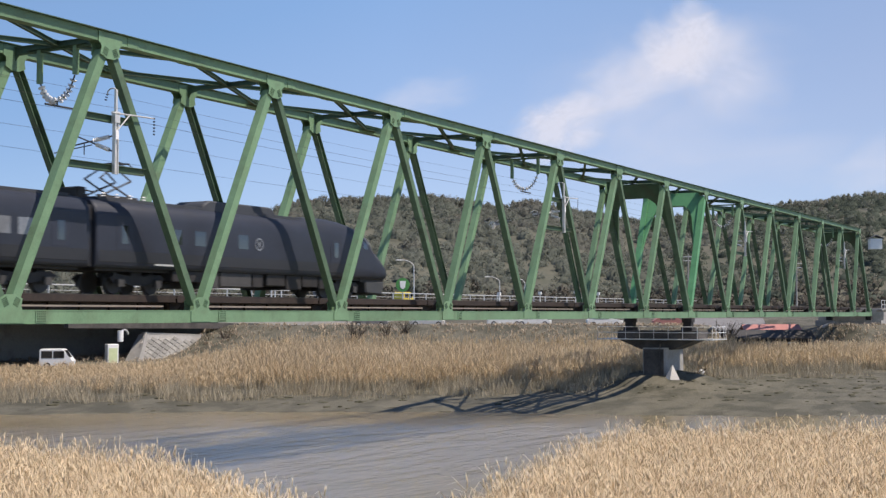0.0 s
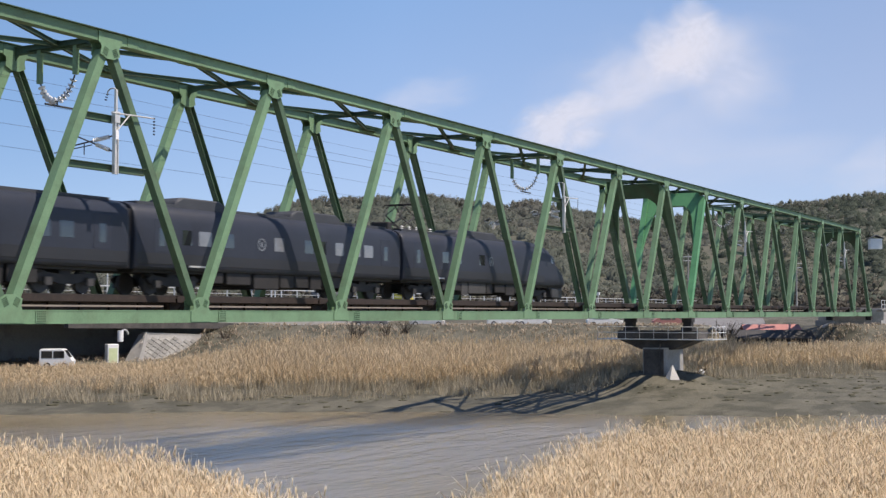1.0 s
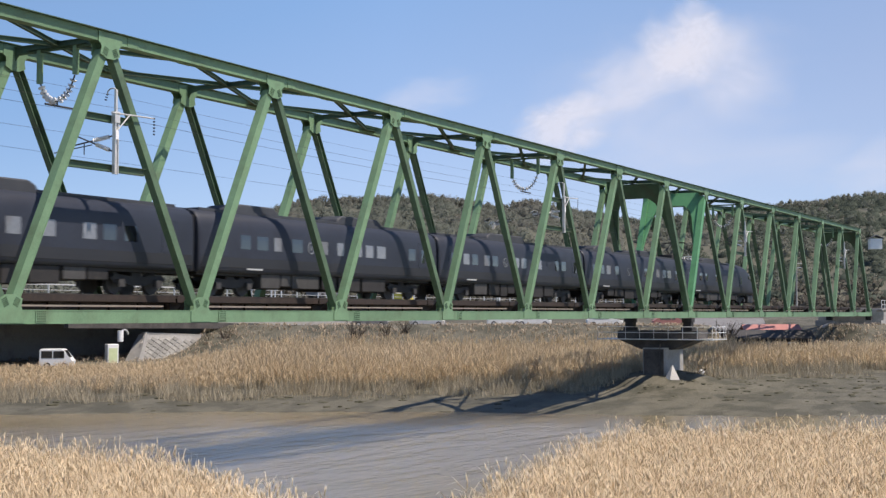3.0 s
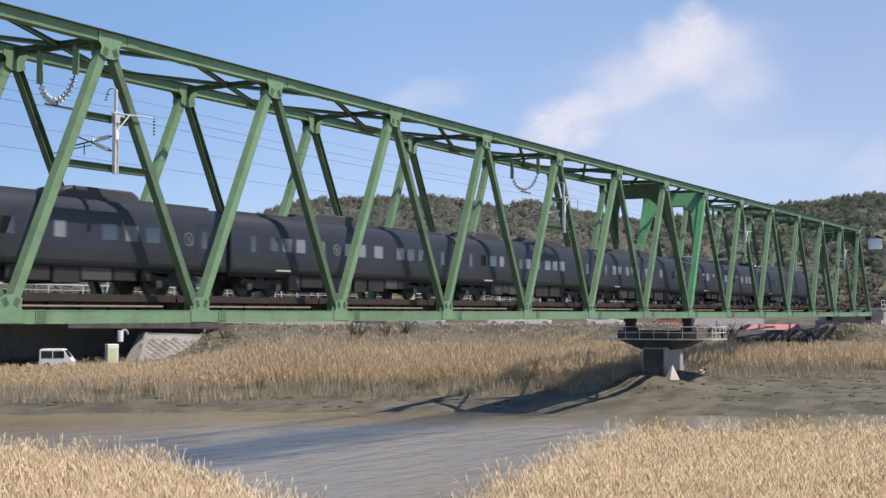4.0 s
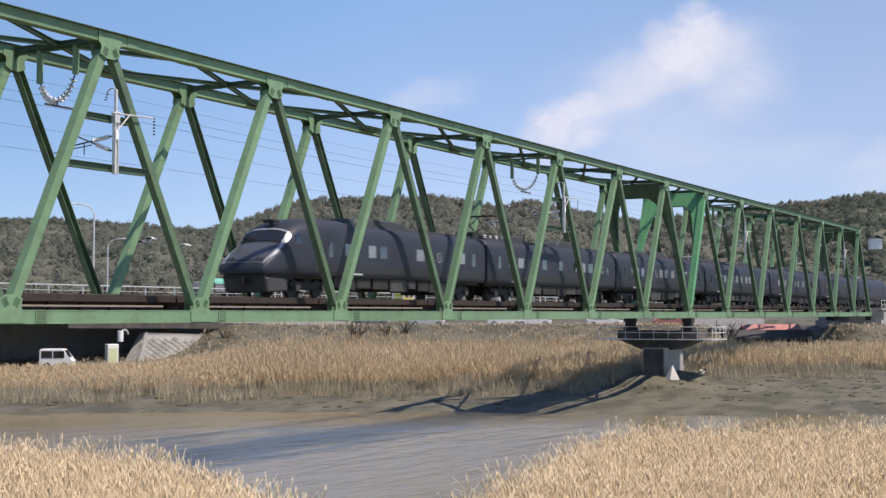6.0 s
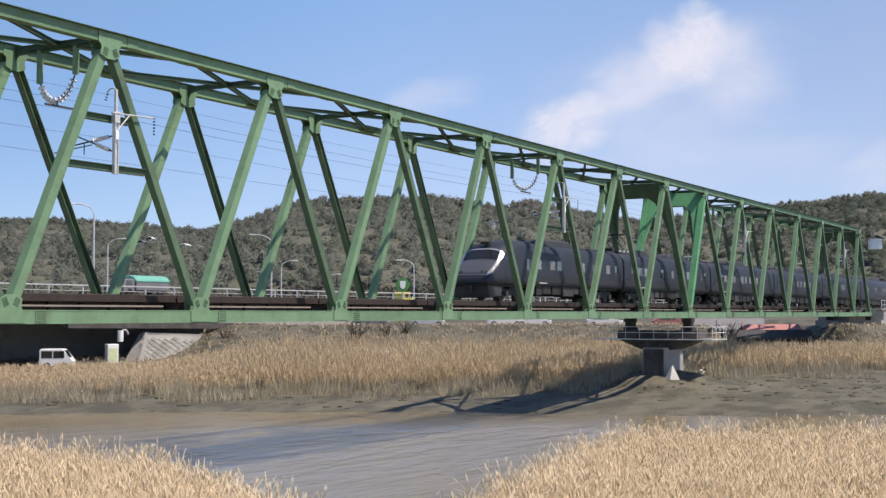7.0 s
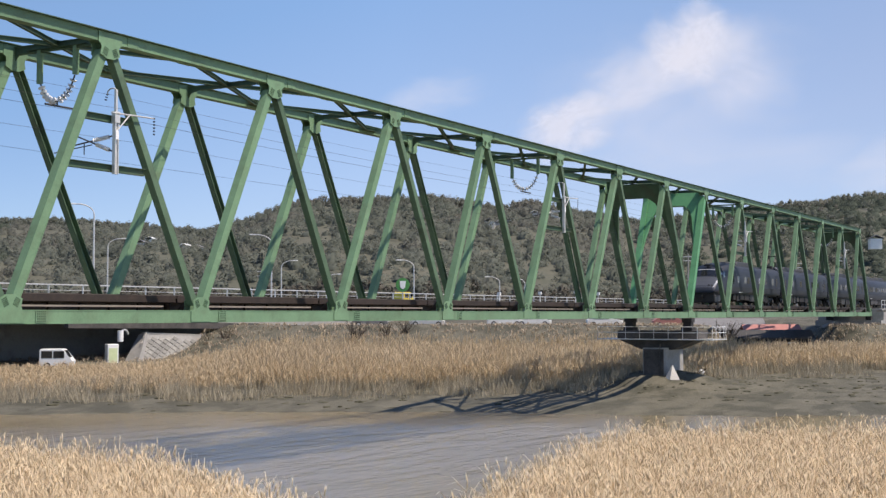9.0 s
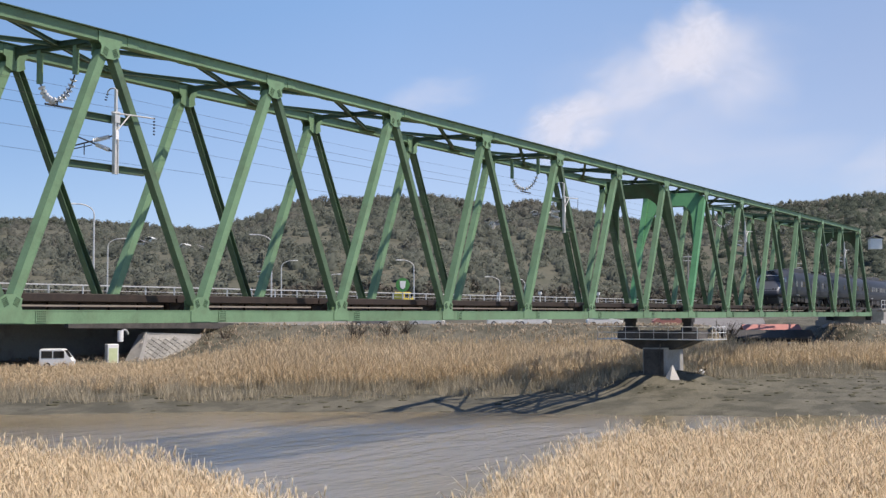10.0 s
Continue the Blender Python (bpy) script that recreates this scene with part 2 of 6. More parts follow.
def raw_mesh(name, verts, tris, mats, mat_index=None):
    """A mesh of triangles from arrays."""
    me = bpy.data.meshes.new(name)
    me.vertices.add(len(verts))
    me.vertices.foreach_set("co", np.asarray(verts, dtype=np.float32).ravel())
    me.loops.add(len(tris) * 3)
    me.loops.foreach_set("vertex_index", np.asarray(tris, dtype=np.int32).ravel())
    me.polygons.add(len(tris))
    me.polygons.foreach_set("loop_start", np.arange(0, len(tris) * 3, 3, dtype=np.int32))
    for m in mats:
        me.materials.append(m)
    if mat_index is not None:
        me.polygons.foreach_set("material_index", np.asarray(mat_index, dtype=np.int32))
    me.update(calc_edges=True)
    me.validate()
    return me


def scatter(name, templates, places, mats, rng, tilt=0.12, size=(0.8, 1.2), lean=(0, 0), tall=None, round_from=None):
    """Copies of small shapes (verts, tris, material indices) set at the places, turned, tilted and scaled, as one mesh. With round_from, shading normals spread from that height."""
    all_v, all_t, all_m, all_n, base = [], [], [], [], 0
    pick = rng.integers(0, len(templates), len(places))
    for k, (tv, tt, tm) in enumerate(templates):
        p = places[pick == k]
        n = len(p)
        if not n:
            continue
        a = rng.uniform(0, 2 * np.pi, n)
        s = rng.uniform(size[0], size[1], n)
        ca, sa = np.cos(a)[:, None], np.sin(a)[:, None]
        x, y, z = tv[:, 0][None], tv[:, 1][None], tv[:, 2][None]
        wx = (x * ca - y * sa) * s[:, None]
        wy = (x * sa + y * ca) * s[:, None]
        wz = z * s[:, None] * (1.0 if tall is None else tall[pick == k][:, None])
        wx = wx + wz * (rng.normal(lean[0], tilt, n))[:, None]
        wy = wy + wz * (rng.normal(lean[1], tilt, n))[:, None]
        v = np.stack([wx + p[:, :1], wy + p[:, 1:2], wz + p[:, 2:3]], -1)
        t = tt[None] + (base + np.arange(n) * len(tv))[:, None, None]
        all_v.append(v.reshape(-1, 3))
        all_t.append(t.reshape(-1, 3))
        all_m.append(np.tile(tm, n))
        if round_from is not None:
            nx = np.stack([x * ca - y * sa, x * sa + y * ca, z - round_from + 0 * ca], -1)
            all_n.append((nx / (np.linalg.norm(nx, axis=-1, keepdims=True) + 1e-6)).reshape(-1, 3))
        base += n * len(tv)
    me = raw_mesh(name, np.concatenate(all_v), np.concatenate(all_t), mats, np.concatenate(all_m))
    if round_from is not None:
        me.polygons.foreach_set("use_smooth", [True] * len(me.polygons))
        me.normals_split_custom_set_from_vertices(np.concatenate(all_n).tolist())
    return me


# ---- the ground, by distance along and across the view of the river ----
FWD = np.array((math.sin(radians(60.753)), math.cos(radians(60.753))))
ACROSS = np.array((FWD[1], -FWD[0]))


def spot(d, s):
    """World x, y at d metres out and s metres across."""
    return np.array(EYE[:2]) + d * FWD + s * ACROSS


NEAR_S = (-40, -20, -11.4, -6.4, -2.3, -1.6, -1.0, -0.4, 1.4, 5.1, 13.2, 40)
NEAR_D = (39, 36.6, 35.2, 32.2, 24.6, 20, 13, 20, 29.2, 38.6, 39.6, 42)
SHORE_S = (-60, -30, -17, 0, 10, 20, 60)
SHORE_D = (88, 89, 92, 92, 89.5, 88, 92)
REED_S = (-60, -33, -17, -2, 10.7, 15, 29, 70)
REED_D = (98, 99.5, 101.5, 104, 106, 111, 117, 125)
REED_Z = (-6.1, -6.05, -5.9, -5.85, -5.7, -5.5, -5.1, -5.0)
WATER_Z = -6.7


def ground_height(d, s):
    d, s = np.broadcast_arrays(np.asarray(d, float), np.asarray(s, float))
    k = s / np.maximum(d, 1.0) * 30.0
    near = np.interp(s, NEAR_S, NEAR_D)
    shore, reed = np.interp(s, SHORE_S, SHORE_D), np.interp(s, REED_S, REED_D)
    z = np.interp(d, (-30, 4, 11, 16), (-1.6, -1.6, -4.4, -5.1)) + np.zeros_like(s)
    bed = WATER_Z - 0.7
    z = np.where(d > near - 2.5, np.interp(d - near, (-2.5, 1.5), (-5.1, bed)), z)
    z = np.where(d > near + 1.5, bed, z)
    foot = np.interp(s, REED_S, REED_Z)
    z = np.where(d > shore - 6, np.interp(d - shore, (-6, 0), (bed, WATER_Z)), z)
    z = np.where(d > shore, WATER_Z + (foot - WATER_Z) * np.clip((d - shore) / (reed - shore), 0, 1) ** 0.8, z)
    # the mound on which the pier stands
    z = np.where(d > shore, z + 1.35 * np.exp(-((d - 106.2) ** 2 + (s - 17.7) ** 2) / 22.0), z)
    rise = np.clip((d - reed) / 4, 0, 1) * 0.2
    z = np.where(d > reed, np.maximum(z, np.minimum(foot + rise + np.clip((d - reed - 4) / 16, 0, 1) * (-5.3 - foot).clip(0), -4.7)), z)
    # the bank behind the reeds; at the far end on the low side the ground stays low under the road bridge
    left = np.clip((s + 30) / 4, 0, 1) * np.clip(np.maximum((33 - s) / 3, (s - 42.5) / 2.5), 0, 1)
    bank = np.interp(d, (134, 148, 162, 200), (-5.1, -1.20, -1.75, -0.2))
    low = np.interp(d - np.where(s > 0, 18, 0), (100, 118, 152, 158), (-5.1, -4.8, -4.6, -0.5))
    z = np.where(d > 128, np.maximum(z, bank * left + low * (1 - left)), z)
    return z


def backdrop_ridge(x):
    """Height of the skyline of hills, as a share of distance, along the lateral share x."""
    px = (-0.75, -0.45, -0.336, -0.28, -0.24, -0.205, -0.18, -0.15, -0.12, -0.095, -0.06, -0.03, -0.004, 0.012, 0.03, 0.05, 0.064, 0.09, 0.12,
          0.145, 0.20, 0.25, 0.284, 0.325, 0.345, 0.5, 0.75)
    h = (0.060, 0.064, 0.0690, 0.0685, 0.0655, 0.0625, 0.0605, 0.069, 0.0800, 0.0835, 0.0845, 0.0855, 0.0865, 0.0830, 0.080, 0.0795, 0.0825, 0.078, 0.072,
         0.0685, 0.071, 0.0805, 0.0820, 0.0890, 0.087, 0.076, 0.060)
    return np.interp(x, px, h)


def hill_height(d, s):
    share = s / np.maximum(d, 1)
    top = backdrop_ridge(share) * 760 - 3.0
    rise = np.clip((d - 360) / 380, 0, 1)
    rise = rise ** 0.8
    bumps = 0.0
    for f, a in ((0.017, 5.0), (0.041, 2.5)):
        bumps = bumps + a * np.sin(d * f + s * f * 0.7) * np.sin(s * f * 1.3 - d * f * 0.4)
    z = top * rise + bumps * rise * (1 - rise) * 3
    return np.where(d > 745, top * np.clip(1 - (d - 745) / 600, 0.3, 1), z)


def build_ground():
    ds = np.concatenate([np.arange(-200, -10, 20), np.arange(-10, 50, 0.75), np.arange(50, 76, 2), np.arange(76, 170, 1.0), np.arange(170, 360, 12),
                         np.arange(360, 760, 12), np.arange(760, 1500, 60), np.arange(1500, 4200, 300)])
    us = np.concatenate([np.arange(-1.0, -0.44, 0.08), np.arange(-0.42, 0.42, 0.006), np.arange(0.44, 1.01, 0.08)])
    D, U = np.meshgrid(ds, us, indexing="ij")
    S = U * (np.maximum(D, 0) + 45)
    Z = ground_height(D, S)
    Z = np.where(D > 330, np.maximum(Z, hill_height(D, S)), Z)
    rough = np.array([noise.noise(Vector((a * 0.35, b * 0.35, 0.0))) + 0.5 * noise.noise(Vector((a * 1.3, b * 1.3, 3.0))) for a, b in zip(D.ravel(), S.ravel())]).reshape(D.shape)
    Z = Z + rough * np.where((D > 15) & (D < 170), 0.10, 0.0)
    P = np.array(EYE[:2]) + D[..., None] * FWD + S[..., None] * ACROSS
    V = np.concatenate([P, Z[..., None]], -1).reshape(-1, 3)
    n, m = D.shape
    i = (np.arange(n - 1)[:, None] * m + np.arange(m - 1)[None]).ravel()
    tris = np.concatenate([np.stack([i, i + m, i + 1], -1), np.stack([i + 1, i + m, i + m + 1], -1)])
    tris = tris[:, [0, 2, 1]]
    far = (D.ravel()[tris[:, 0]] > 330).astype(int)
    me = raw_mesh("ground", V, tris, (MUD, FOREST_FLOOR), far)
    me.polygons.foreach_set("use_smooth", [True] * len(me.polygons))
    tagged(new("ground", me), "grey brown river mud flats, banks and distant hills", "ground", kind="structure")


def build_water():
    bm = bmesh.new()
    c = [spot(d, s) for d, s in ((8, -60), (8, 60), (100, 140), (100, -140))]
    bm.faces.new([bm.verts.new((*p, WATER_Z)) for p in c])
    ob = part("water", bm, WATER)
    tagged(ob, "murky grey brown tidal river water with small ripples", "water", kind="structure")


# ---- the truss bridge ----
W, H = 4.83, 10.11
LOW_X = [-29.7, -19.8, -9.8, 0.18, 9.9, 19.87, 30.0, 39.8, 49.5, 59.6, 69.46, 79.36, 89.36, 99.32, 109.4, 119.3, 129.2, 138.4]
TOP_X = [-24.7, -14.8, -5.0, 4.67, 14.7, 24.63, 34.5, 44.5, 54.5, 64.1, 73.6, 83.7, 93.83, 103.78, 113.8, 123.2, 132.6]
PIER_NODE = 10          # the lower node that rests on the river pier
RAIL_TOP = 0.86


def box_girder(bm, a, b, width, depth, lip=0.0, open_section=0):
    """A member of one section: a box whose flange lips stand proud along its edges, or a channel open to the track side."""
    a, b = Vector(a), Vector(b)
    x = (b - a).normalized()
    y = Vector((0, 1, 0))
    z = x.cross(y).normalized()
    h, d, D, t = width / 2, depth / 2, depth / 2 + lip, 0.035
    outline = [(-h, -D), (-h + t, -D), (-h + t, -d), (h - t, -d), (h - t, -D), (h, -D), (h, D), (h - t, D), (h - t, d), (-h + t, d), (-h + t, D), (-h, D)]
    if open_section:
        o = open_section
        outline = [(-h, d * o), (h, d * o), (h, -d * o), (h - 0.03, -d * o), (h - 0.03, (d - 0.03) * o), (-h + 0.03, (d - 0.03) * o), (-h + 0.03, -d * o), (-h, -d * o)]
    elif not lip:
        outline = [(-h, -d), (h, -d), (h, d), (-h, d)]
    ends = [[bm.verts.new(p + z * u + y * v) for u, v in outline] for p in (a, b)]
    bm.faces.new(ends[0])
    bm.faces.new(ends[1][::-1])
    for i in range(len(outline)):
        j = (i + 1) % len(outline)
        bm.faces.new((ends[0][j], ends[0][i], ends[1][i], ends[1][j]))


def bolt_field(bm, centre, along, outward, rows, cols, pitch):
    along, outward = Vector(along).normalized(), Vector(outward)
    across = along.cross(outward).normalized()
    for i in range(rows):
        for j in range(cols):
            p = Vector(centre) + along * ((i - (rows - 1) / 2) * pitch) + across * ((j - (cols - 1) / 2) * pitch)
            rod(bm, p - outward * 0.01, p + outward * 0.025, 0.022, 0.016, 6)


def build_bridge():
    br = thing("truss_bridge", "green painted steel through-truss railway bridge over a tidal river", "bridge")
    for y, out in ((0.0, -1), (W, 1)):
        paint = GREEN
        # chords, a length between each pair of nodes
        for i in range(len(LOW_X) - 1):
            bm = bmesh.new()
            box_girder(bm, (LOW_X[i] + 0.003, y, 0), (LOW_X[i + 1] - 0.003, y, 0), 0.48, 0.40, 0.012)
            seg = part("bottom_chord", bm, paint, br)
            if out < 0:
                bm = bmesh.new()
                bolt_field(bm, (LOW_X[i] + 1.35, y - 0.228, 0.02), (1, 0, 0), (0, -1, 0), 5, 5, 0.085)
                tagged(part("splice_bolts", bm, GREEN_DULL, seg), kind="stuff")
                bm = bmesh.new()
                block(bm, (LOW_X[i] + 1.1, y - 0.228, -0.2), (LOW_X[i] + 1.6, y - 0.204, 0.2))
                part("splice_plate", bm, GREEN, seg)
        for i in range(len(TOP_X) - 1):
            bm = bmesh.new()
            box_girder(bm, (TOP_X[i] + 0.003, y, H + 0.03), (TOP_X[i + 1] - 0.003, y, H + 0.03), 0.38, 0.40)
            seg = part("top_chord", bm, paint, br)
            bm = bmesh.new()
            block(bm, (TOP_X[i] + 0.003, y - 0.36, H + 0.222), (TOP_X[i + 1] - 0.003, y + 0.36, H + 0.25))
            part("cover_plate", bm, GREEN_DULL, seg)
            if out < 0:
                bm = bmesh.new()
                block(bm, (TOP_X[i] + 0.9, y - 0.222, H - 0.15), (TOP_X[i] + 1.5, y - 0.202, H + 0.2))
                part("splice_plate", bm, GREEN, seg)
        # diagonals
        for i, tx in enumerate(TOP_X):
            for lx, rising in ((LOW_X[i], True), (LOW_X[i + 1], False)):
                at_pier = (rising and i == PIER_NODE) or (not rising and i == PIER_NODE - 1)
                last = i == len(TOP_X) - 1 and not rising
                bm = bmesh.new()
                a, b = Vector((lx, y, 0)), Vector((tx, y, H))
                d = (b - a).normalized()
                w = 0.48 if (at_pier or last) else (0.35 if rising else 0.30)
                box_girder(bm, a + d * 0.55, b - d * 0.55, w, 0.42 if at_pier else (0.33 if rising else 0.31), 0.012, open_section=0 if (rising or at_pier or last) else out)
                # falling members get the green that has shade mixed into it
                part("diagonal", bm, GREEN_FRESH if at_pier and rising else (paint if rising else GREEN_SHADED), br)
        # gusset plates at the nodes
        for xs, zc, up in ((LOW_X, 0, 1), (TOP_X, H, -1)):
            for x in xs:
                bm = bmesh.new()
                pts = [(-0.60, -0.20 * up), (0.60, -0.20 * up), (0.60, 0.20 * up), (0.50, 0.24 * up), (0.45, 0.36 * up), (0.50, 0.62 * up), (0.18, 0.76 * up), (-0.18, 0.76 * up), (-0.50, 0.62 * up), (-0.45, 0.36 * up), (-0.50, 0.24 * up), (-0.60, 0.20 * up)]
                profile(bm, [(x + u, zc + v) for u, v in pts], y + 0.216, y + 0.238)
                part("gusset_plate", bm, paint, br)
                bm = bmesh.new()
                profile(bm, [(x + u, zc + v) for u, v in pts], y - 0.238, y - 0.216)
                g = part("gusset_plate", bm, paint, br)
                if out < 0:
                    bm = bmesh.new()
                    for side in (-1, 1):
                        way = Vector((side * 0.44, 0, up * 0.9)).normalized()
                        bolt_field(bm, Vector((x, y - 0.238, zc)) + way * 0.56, way, (0, -1, 0), 5, 4, 0.062)
                    tagged(part("gusset_bolts", bm, GREEN_DULL, g), kind="stuff")
    # top bracing: a haunched strut at each node, and crosses that run from mid panel to mid panel and meet on the strut
    for i, x in enumerate(TOP_X):
        bm = bmesh.new()
        m = W / 2
        arch = [(0.20, H + 0.14), (m, H + 0.16), (W - 0.20, H + 0.14), (W - 0.20, H - 0.42), (W - 0.42, H - 0.16), (W - 0.9, H - 0.05), (m, H - 0.02), (0.9, H - 0.05), (0.42, H - 0.16), (0.20, H - 0.42)]
        profile(bm, arch, x - 0.02, x + 0.02, "x")
        block(bm, (x - 0.11, 0.22, H + 0.12), (x + 0.11, W - 0.22, H + 0.145))
        block(bm, (x - 0.11, 0.92, H - 0.065), (x + 0.11, W - 0.92, H - 0.04))
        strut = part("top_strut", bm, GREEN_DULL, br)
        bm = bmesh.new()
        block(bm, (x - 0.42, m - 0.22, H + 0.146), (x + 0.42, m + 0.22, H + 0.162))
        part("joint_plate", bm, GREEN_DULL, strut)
        before = TOP_X[i - 1] if i else x - 9.8
        after = TOP_X[i + 1] if i + 1 < len(TOP_X) else None
        xa = (before + x) / 2
        for k in (1, -1):
            ends = [(xa, -k)]
            if after is not None:
                ends.append(((x + after) / 2, k))
            for xe, side in ends:
                bm = bmesh.new()
                ye = m + side * (m - 0.21)
                centre = (x, m, H + 0.05)
                way = Vector((xe, ye, H + 0.05)) - Vector(centre)
                bar(bm, Vector(centre) + way * 0.02, (xe, ye, H + 0.05), 0.02, 0.17, Vector((0, 0, 1)))
                bar(bm, Vector(centre) + way * 0.02 + Vector((0, 0, 0.075)), (xe, ye, H + 0.125), 0.15, 0.02, Vector((0, 0, 1)))
                bar(bm, Vector(centre) + way * 0.02 - Vector((0, 0, 0.075)), (xe, ye, H - 0.025), 0.15, 0.02, Vector((0, 0, 1)))
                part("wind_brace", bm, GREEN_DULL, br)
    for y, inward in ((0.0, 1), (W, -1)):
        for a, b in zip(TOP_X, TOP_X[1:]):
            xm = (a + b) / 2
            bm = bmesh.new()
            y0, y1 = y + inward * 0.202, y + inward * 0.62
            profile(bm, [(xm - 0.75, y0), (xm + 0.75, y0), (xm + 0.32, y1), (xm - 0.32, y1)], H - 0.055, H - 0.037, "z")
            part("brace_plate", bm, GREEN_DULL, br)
    # portals over the pier and at the ends
    for tx, lx in ((TOP_X[PIER_NODE - 1], LOW_X[PIER_NODE]), (TOP_X[PIER_NODE], LOW_X[PIER_NODE]), (TOP_X[-1], LOW_X[-1])):
        bm = bmesh.new()
        foot, head = Vector((lx, 0, 0)), Vector((tx, 0, H))
        d = (head - foot).normalized()
        outline = [(0.22, -0.15), (W - 0.22, -0.15), (W - 0.22, -5.2), (W - 0.40, -4.0), (W - 0.70, -2.4), (W - 1.0, -1.7), (W - 1.5, -1.3), (1.5, -1.3), (1.0, -1.7), (0.70, -2.4), (0.40, -4.0), (0.22, -5.2)]
        n = d.cross(Vector((0, 1, 0))) * 0.13
        rings = []
        for k in (-1, 1):
            rings.append([bm.verts.new(head + Vector((0, u, 0)) + d * v + n * k) for u, v in outline])
        bm.faces.new(rings[0])
        bm.faces.new(rings[1][::-1])
        for i in range(len(outline)):
            j = (i + 1) % len(outline)
            bm.faces.new((rings[0][j], rings[0][i], rings[1][i], rings[1][j]))
        # the darker green paints the shade on portal faces turned from the sun
        part("portal_frame", bm, GREEN_FRESH if tx > lx and tx < 90 else GREEN_DULL, br)
    # floor: cross beams, stringers, bracing
    for x in LOW_X:
        bm = bmesh.new()
        bar(bm, (x, 0.24, -0.0), (x, W - 0.24, -0.0), 0.46, 0.03, (1, 0, 0))
        for z in (-0.23, 0.23):
            bar(bm, (x, 0.24, z), (x, W - 0.24, z), 0.03, 0.30, (1, 0, 0))
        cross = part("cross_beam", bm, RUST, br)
        for k in (-1, 1):
            bm = bmesh.new()
            yy = 0.45 if k < 0 else W - 0.45
            profile(bm, [(yy, 0.24), (yy, 0.74), (yy + (-k) * 0.55, 0.24)], x - 0.02, x + 0.02, "x")
            part("bracket", bm, RUST, cross)
    for k in (-1, 1):
        for i in range(len(LOW_X) - 1):
            y = W / 2 + k * 0.85
            a, b = LOW_X[i] + 0.18, LOW_X[i + 1] - 0.18
            bm = bmesh.new()
            block(bm, (a, y - 0.015, 0.06), (b, y + 0.015, 0.52))
            block(bm, (a, y - 0.15, 0.52), (b, y + 0.15, 0.55))
            block(bm, (a, y - 0.15, 0.03), (b, y + 0.15, 0.06))
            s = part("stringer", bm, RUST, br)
            bm = bmesh.new()
            for j in range(1, 6):
                xx = a + (b - a) * j / 6
                block(bm, (xx - 0.012, y - 0.12, 0.06), (xx + 0.012, y + 0.12, 0.52))
            tagged(part("stiffeners", bm, RUST, s), kind="stuff")
    for i in range(len(LOW_X) - 1):
        bm = bmesh.new()
        bar(bm, (LOW_X[i] + 0.2, 0.25, -0.12), (LOW_X[i + 1] - 0.2, W - 0.25, -0.12), 0.12, 0.16)
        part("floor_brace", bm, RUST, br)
    for k in (-1, 1):
        for i in range(len(LOW_X) - 1):
            y = W / 2 + k * 1.33
            a, b = LOW_X[i] + 0.05, LOW_X[i + 1] - 0.05
            bm = bmesh.new()
            profile(bm, [(y - 0.05, 0.56), (y + 0.05, 0.56), (y + 0.05, 0.585), (y - 0.025, 0.585), (y - 0.025, 0.79), (y + 0.05, 0.79), (y + 0.05, 0.815), (y - 0.05, 0.815)], a, b, "x")
            part("edge_channel", bm, RUST, br)
    # a pale strip along the near stringer, added to draw a sunlit flange line
    for i in range(len(LOW_X) - 1):
        y = 0.62
        bm = bmesh.new()
        block(bm, (LOW_X[i] + 1.0, y - 0.05, 0.36), (LOW_X[i + 1] - 1.3, y + 0.05, 0.425))
        part("cable_duct", bm, STRAW_STEEL, br, "pale strip added for the sunlit line along the floor")
    # guard timbers and a narrow walkway along the track
    for k in (-1, 1):
        bm = bmesh.new()
        block(bm, (LOW_X[0], W / 2 + k * 1.16 - 0.07, 0.705), (LOW_X[-1], W / 2 + k * 1.16 + 0.07, 0.80))
        part("guard_timber", bm, SLEEPER, br)
    # sleepers: near ones one by one
    n = int((LOW_X[-1] - LOW_X[0]) / 0.62)
    bm = bmesh.new()
    block(bm, (-0.11, -1.25, 0.552), (0.11, 1.25, 0.702))
    one = mesh_of("sleeper", bm, SLEEPER)
    for i in range(n):
        ob = new("sleeper", one)
        ob.parent, ob.location = br, (LOW_X[0] + 0.3 + i * 0.62, W / 2, 0)
    return br


def build_track():
    tr = thing("railway_track", "worn steel rails on timber sleepers across the bridge", "railway track")
    for k in (-1, 1):
        y = W / 2 + k * 0.5335
        bm = bmesh.new()
        x0, x1 = -60.0, 420.0
        block(bm, (x0, y - 0.063, 0.704), (x1, y + 0.063, 0.722))
        block(bm, (x0, y - 0.009, 0.722), (x1, y + 0.009, 0.82))
        block(bm, (x0, y - 0.034, 0.82), (x1, y + 0.034, RAIL_TOP))
        part("rail", bm, RAIL_STEEL, tr)
        bm = bmesh.new()
        block(bm, (-30, y - k * 0.20 - 0.03, 0.704), (138, y - k * 0.20 + 0.03, 0.80))
        part("guard_rail", bm, RUST, tr)


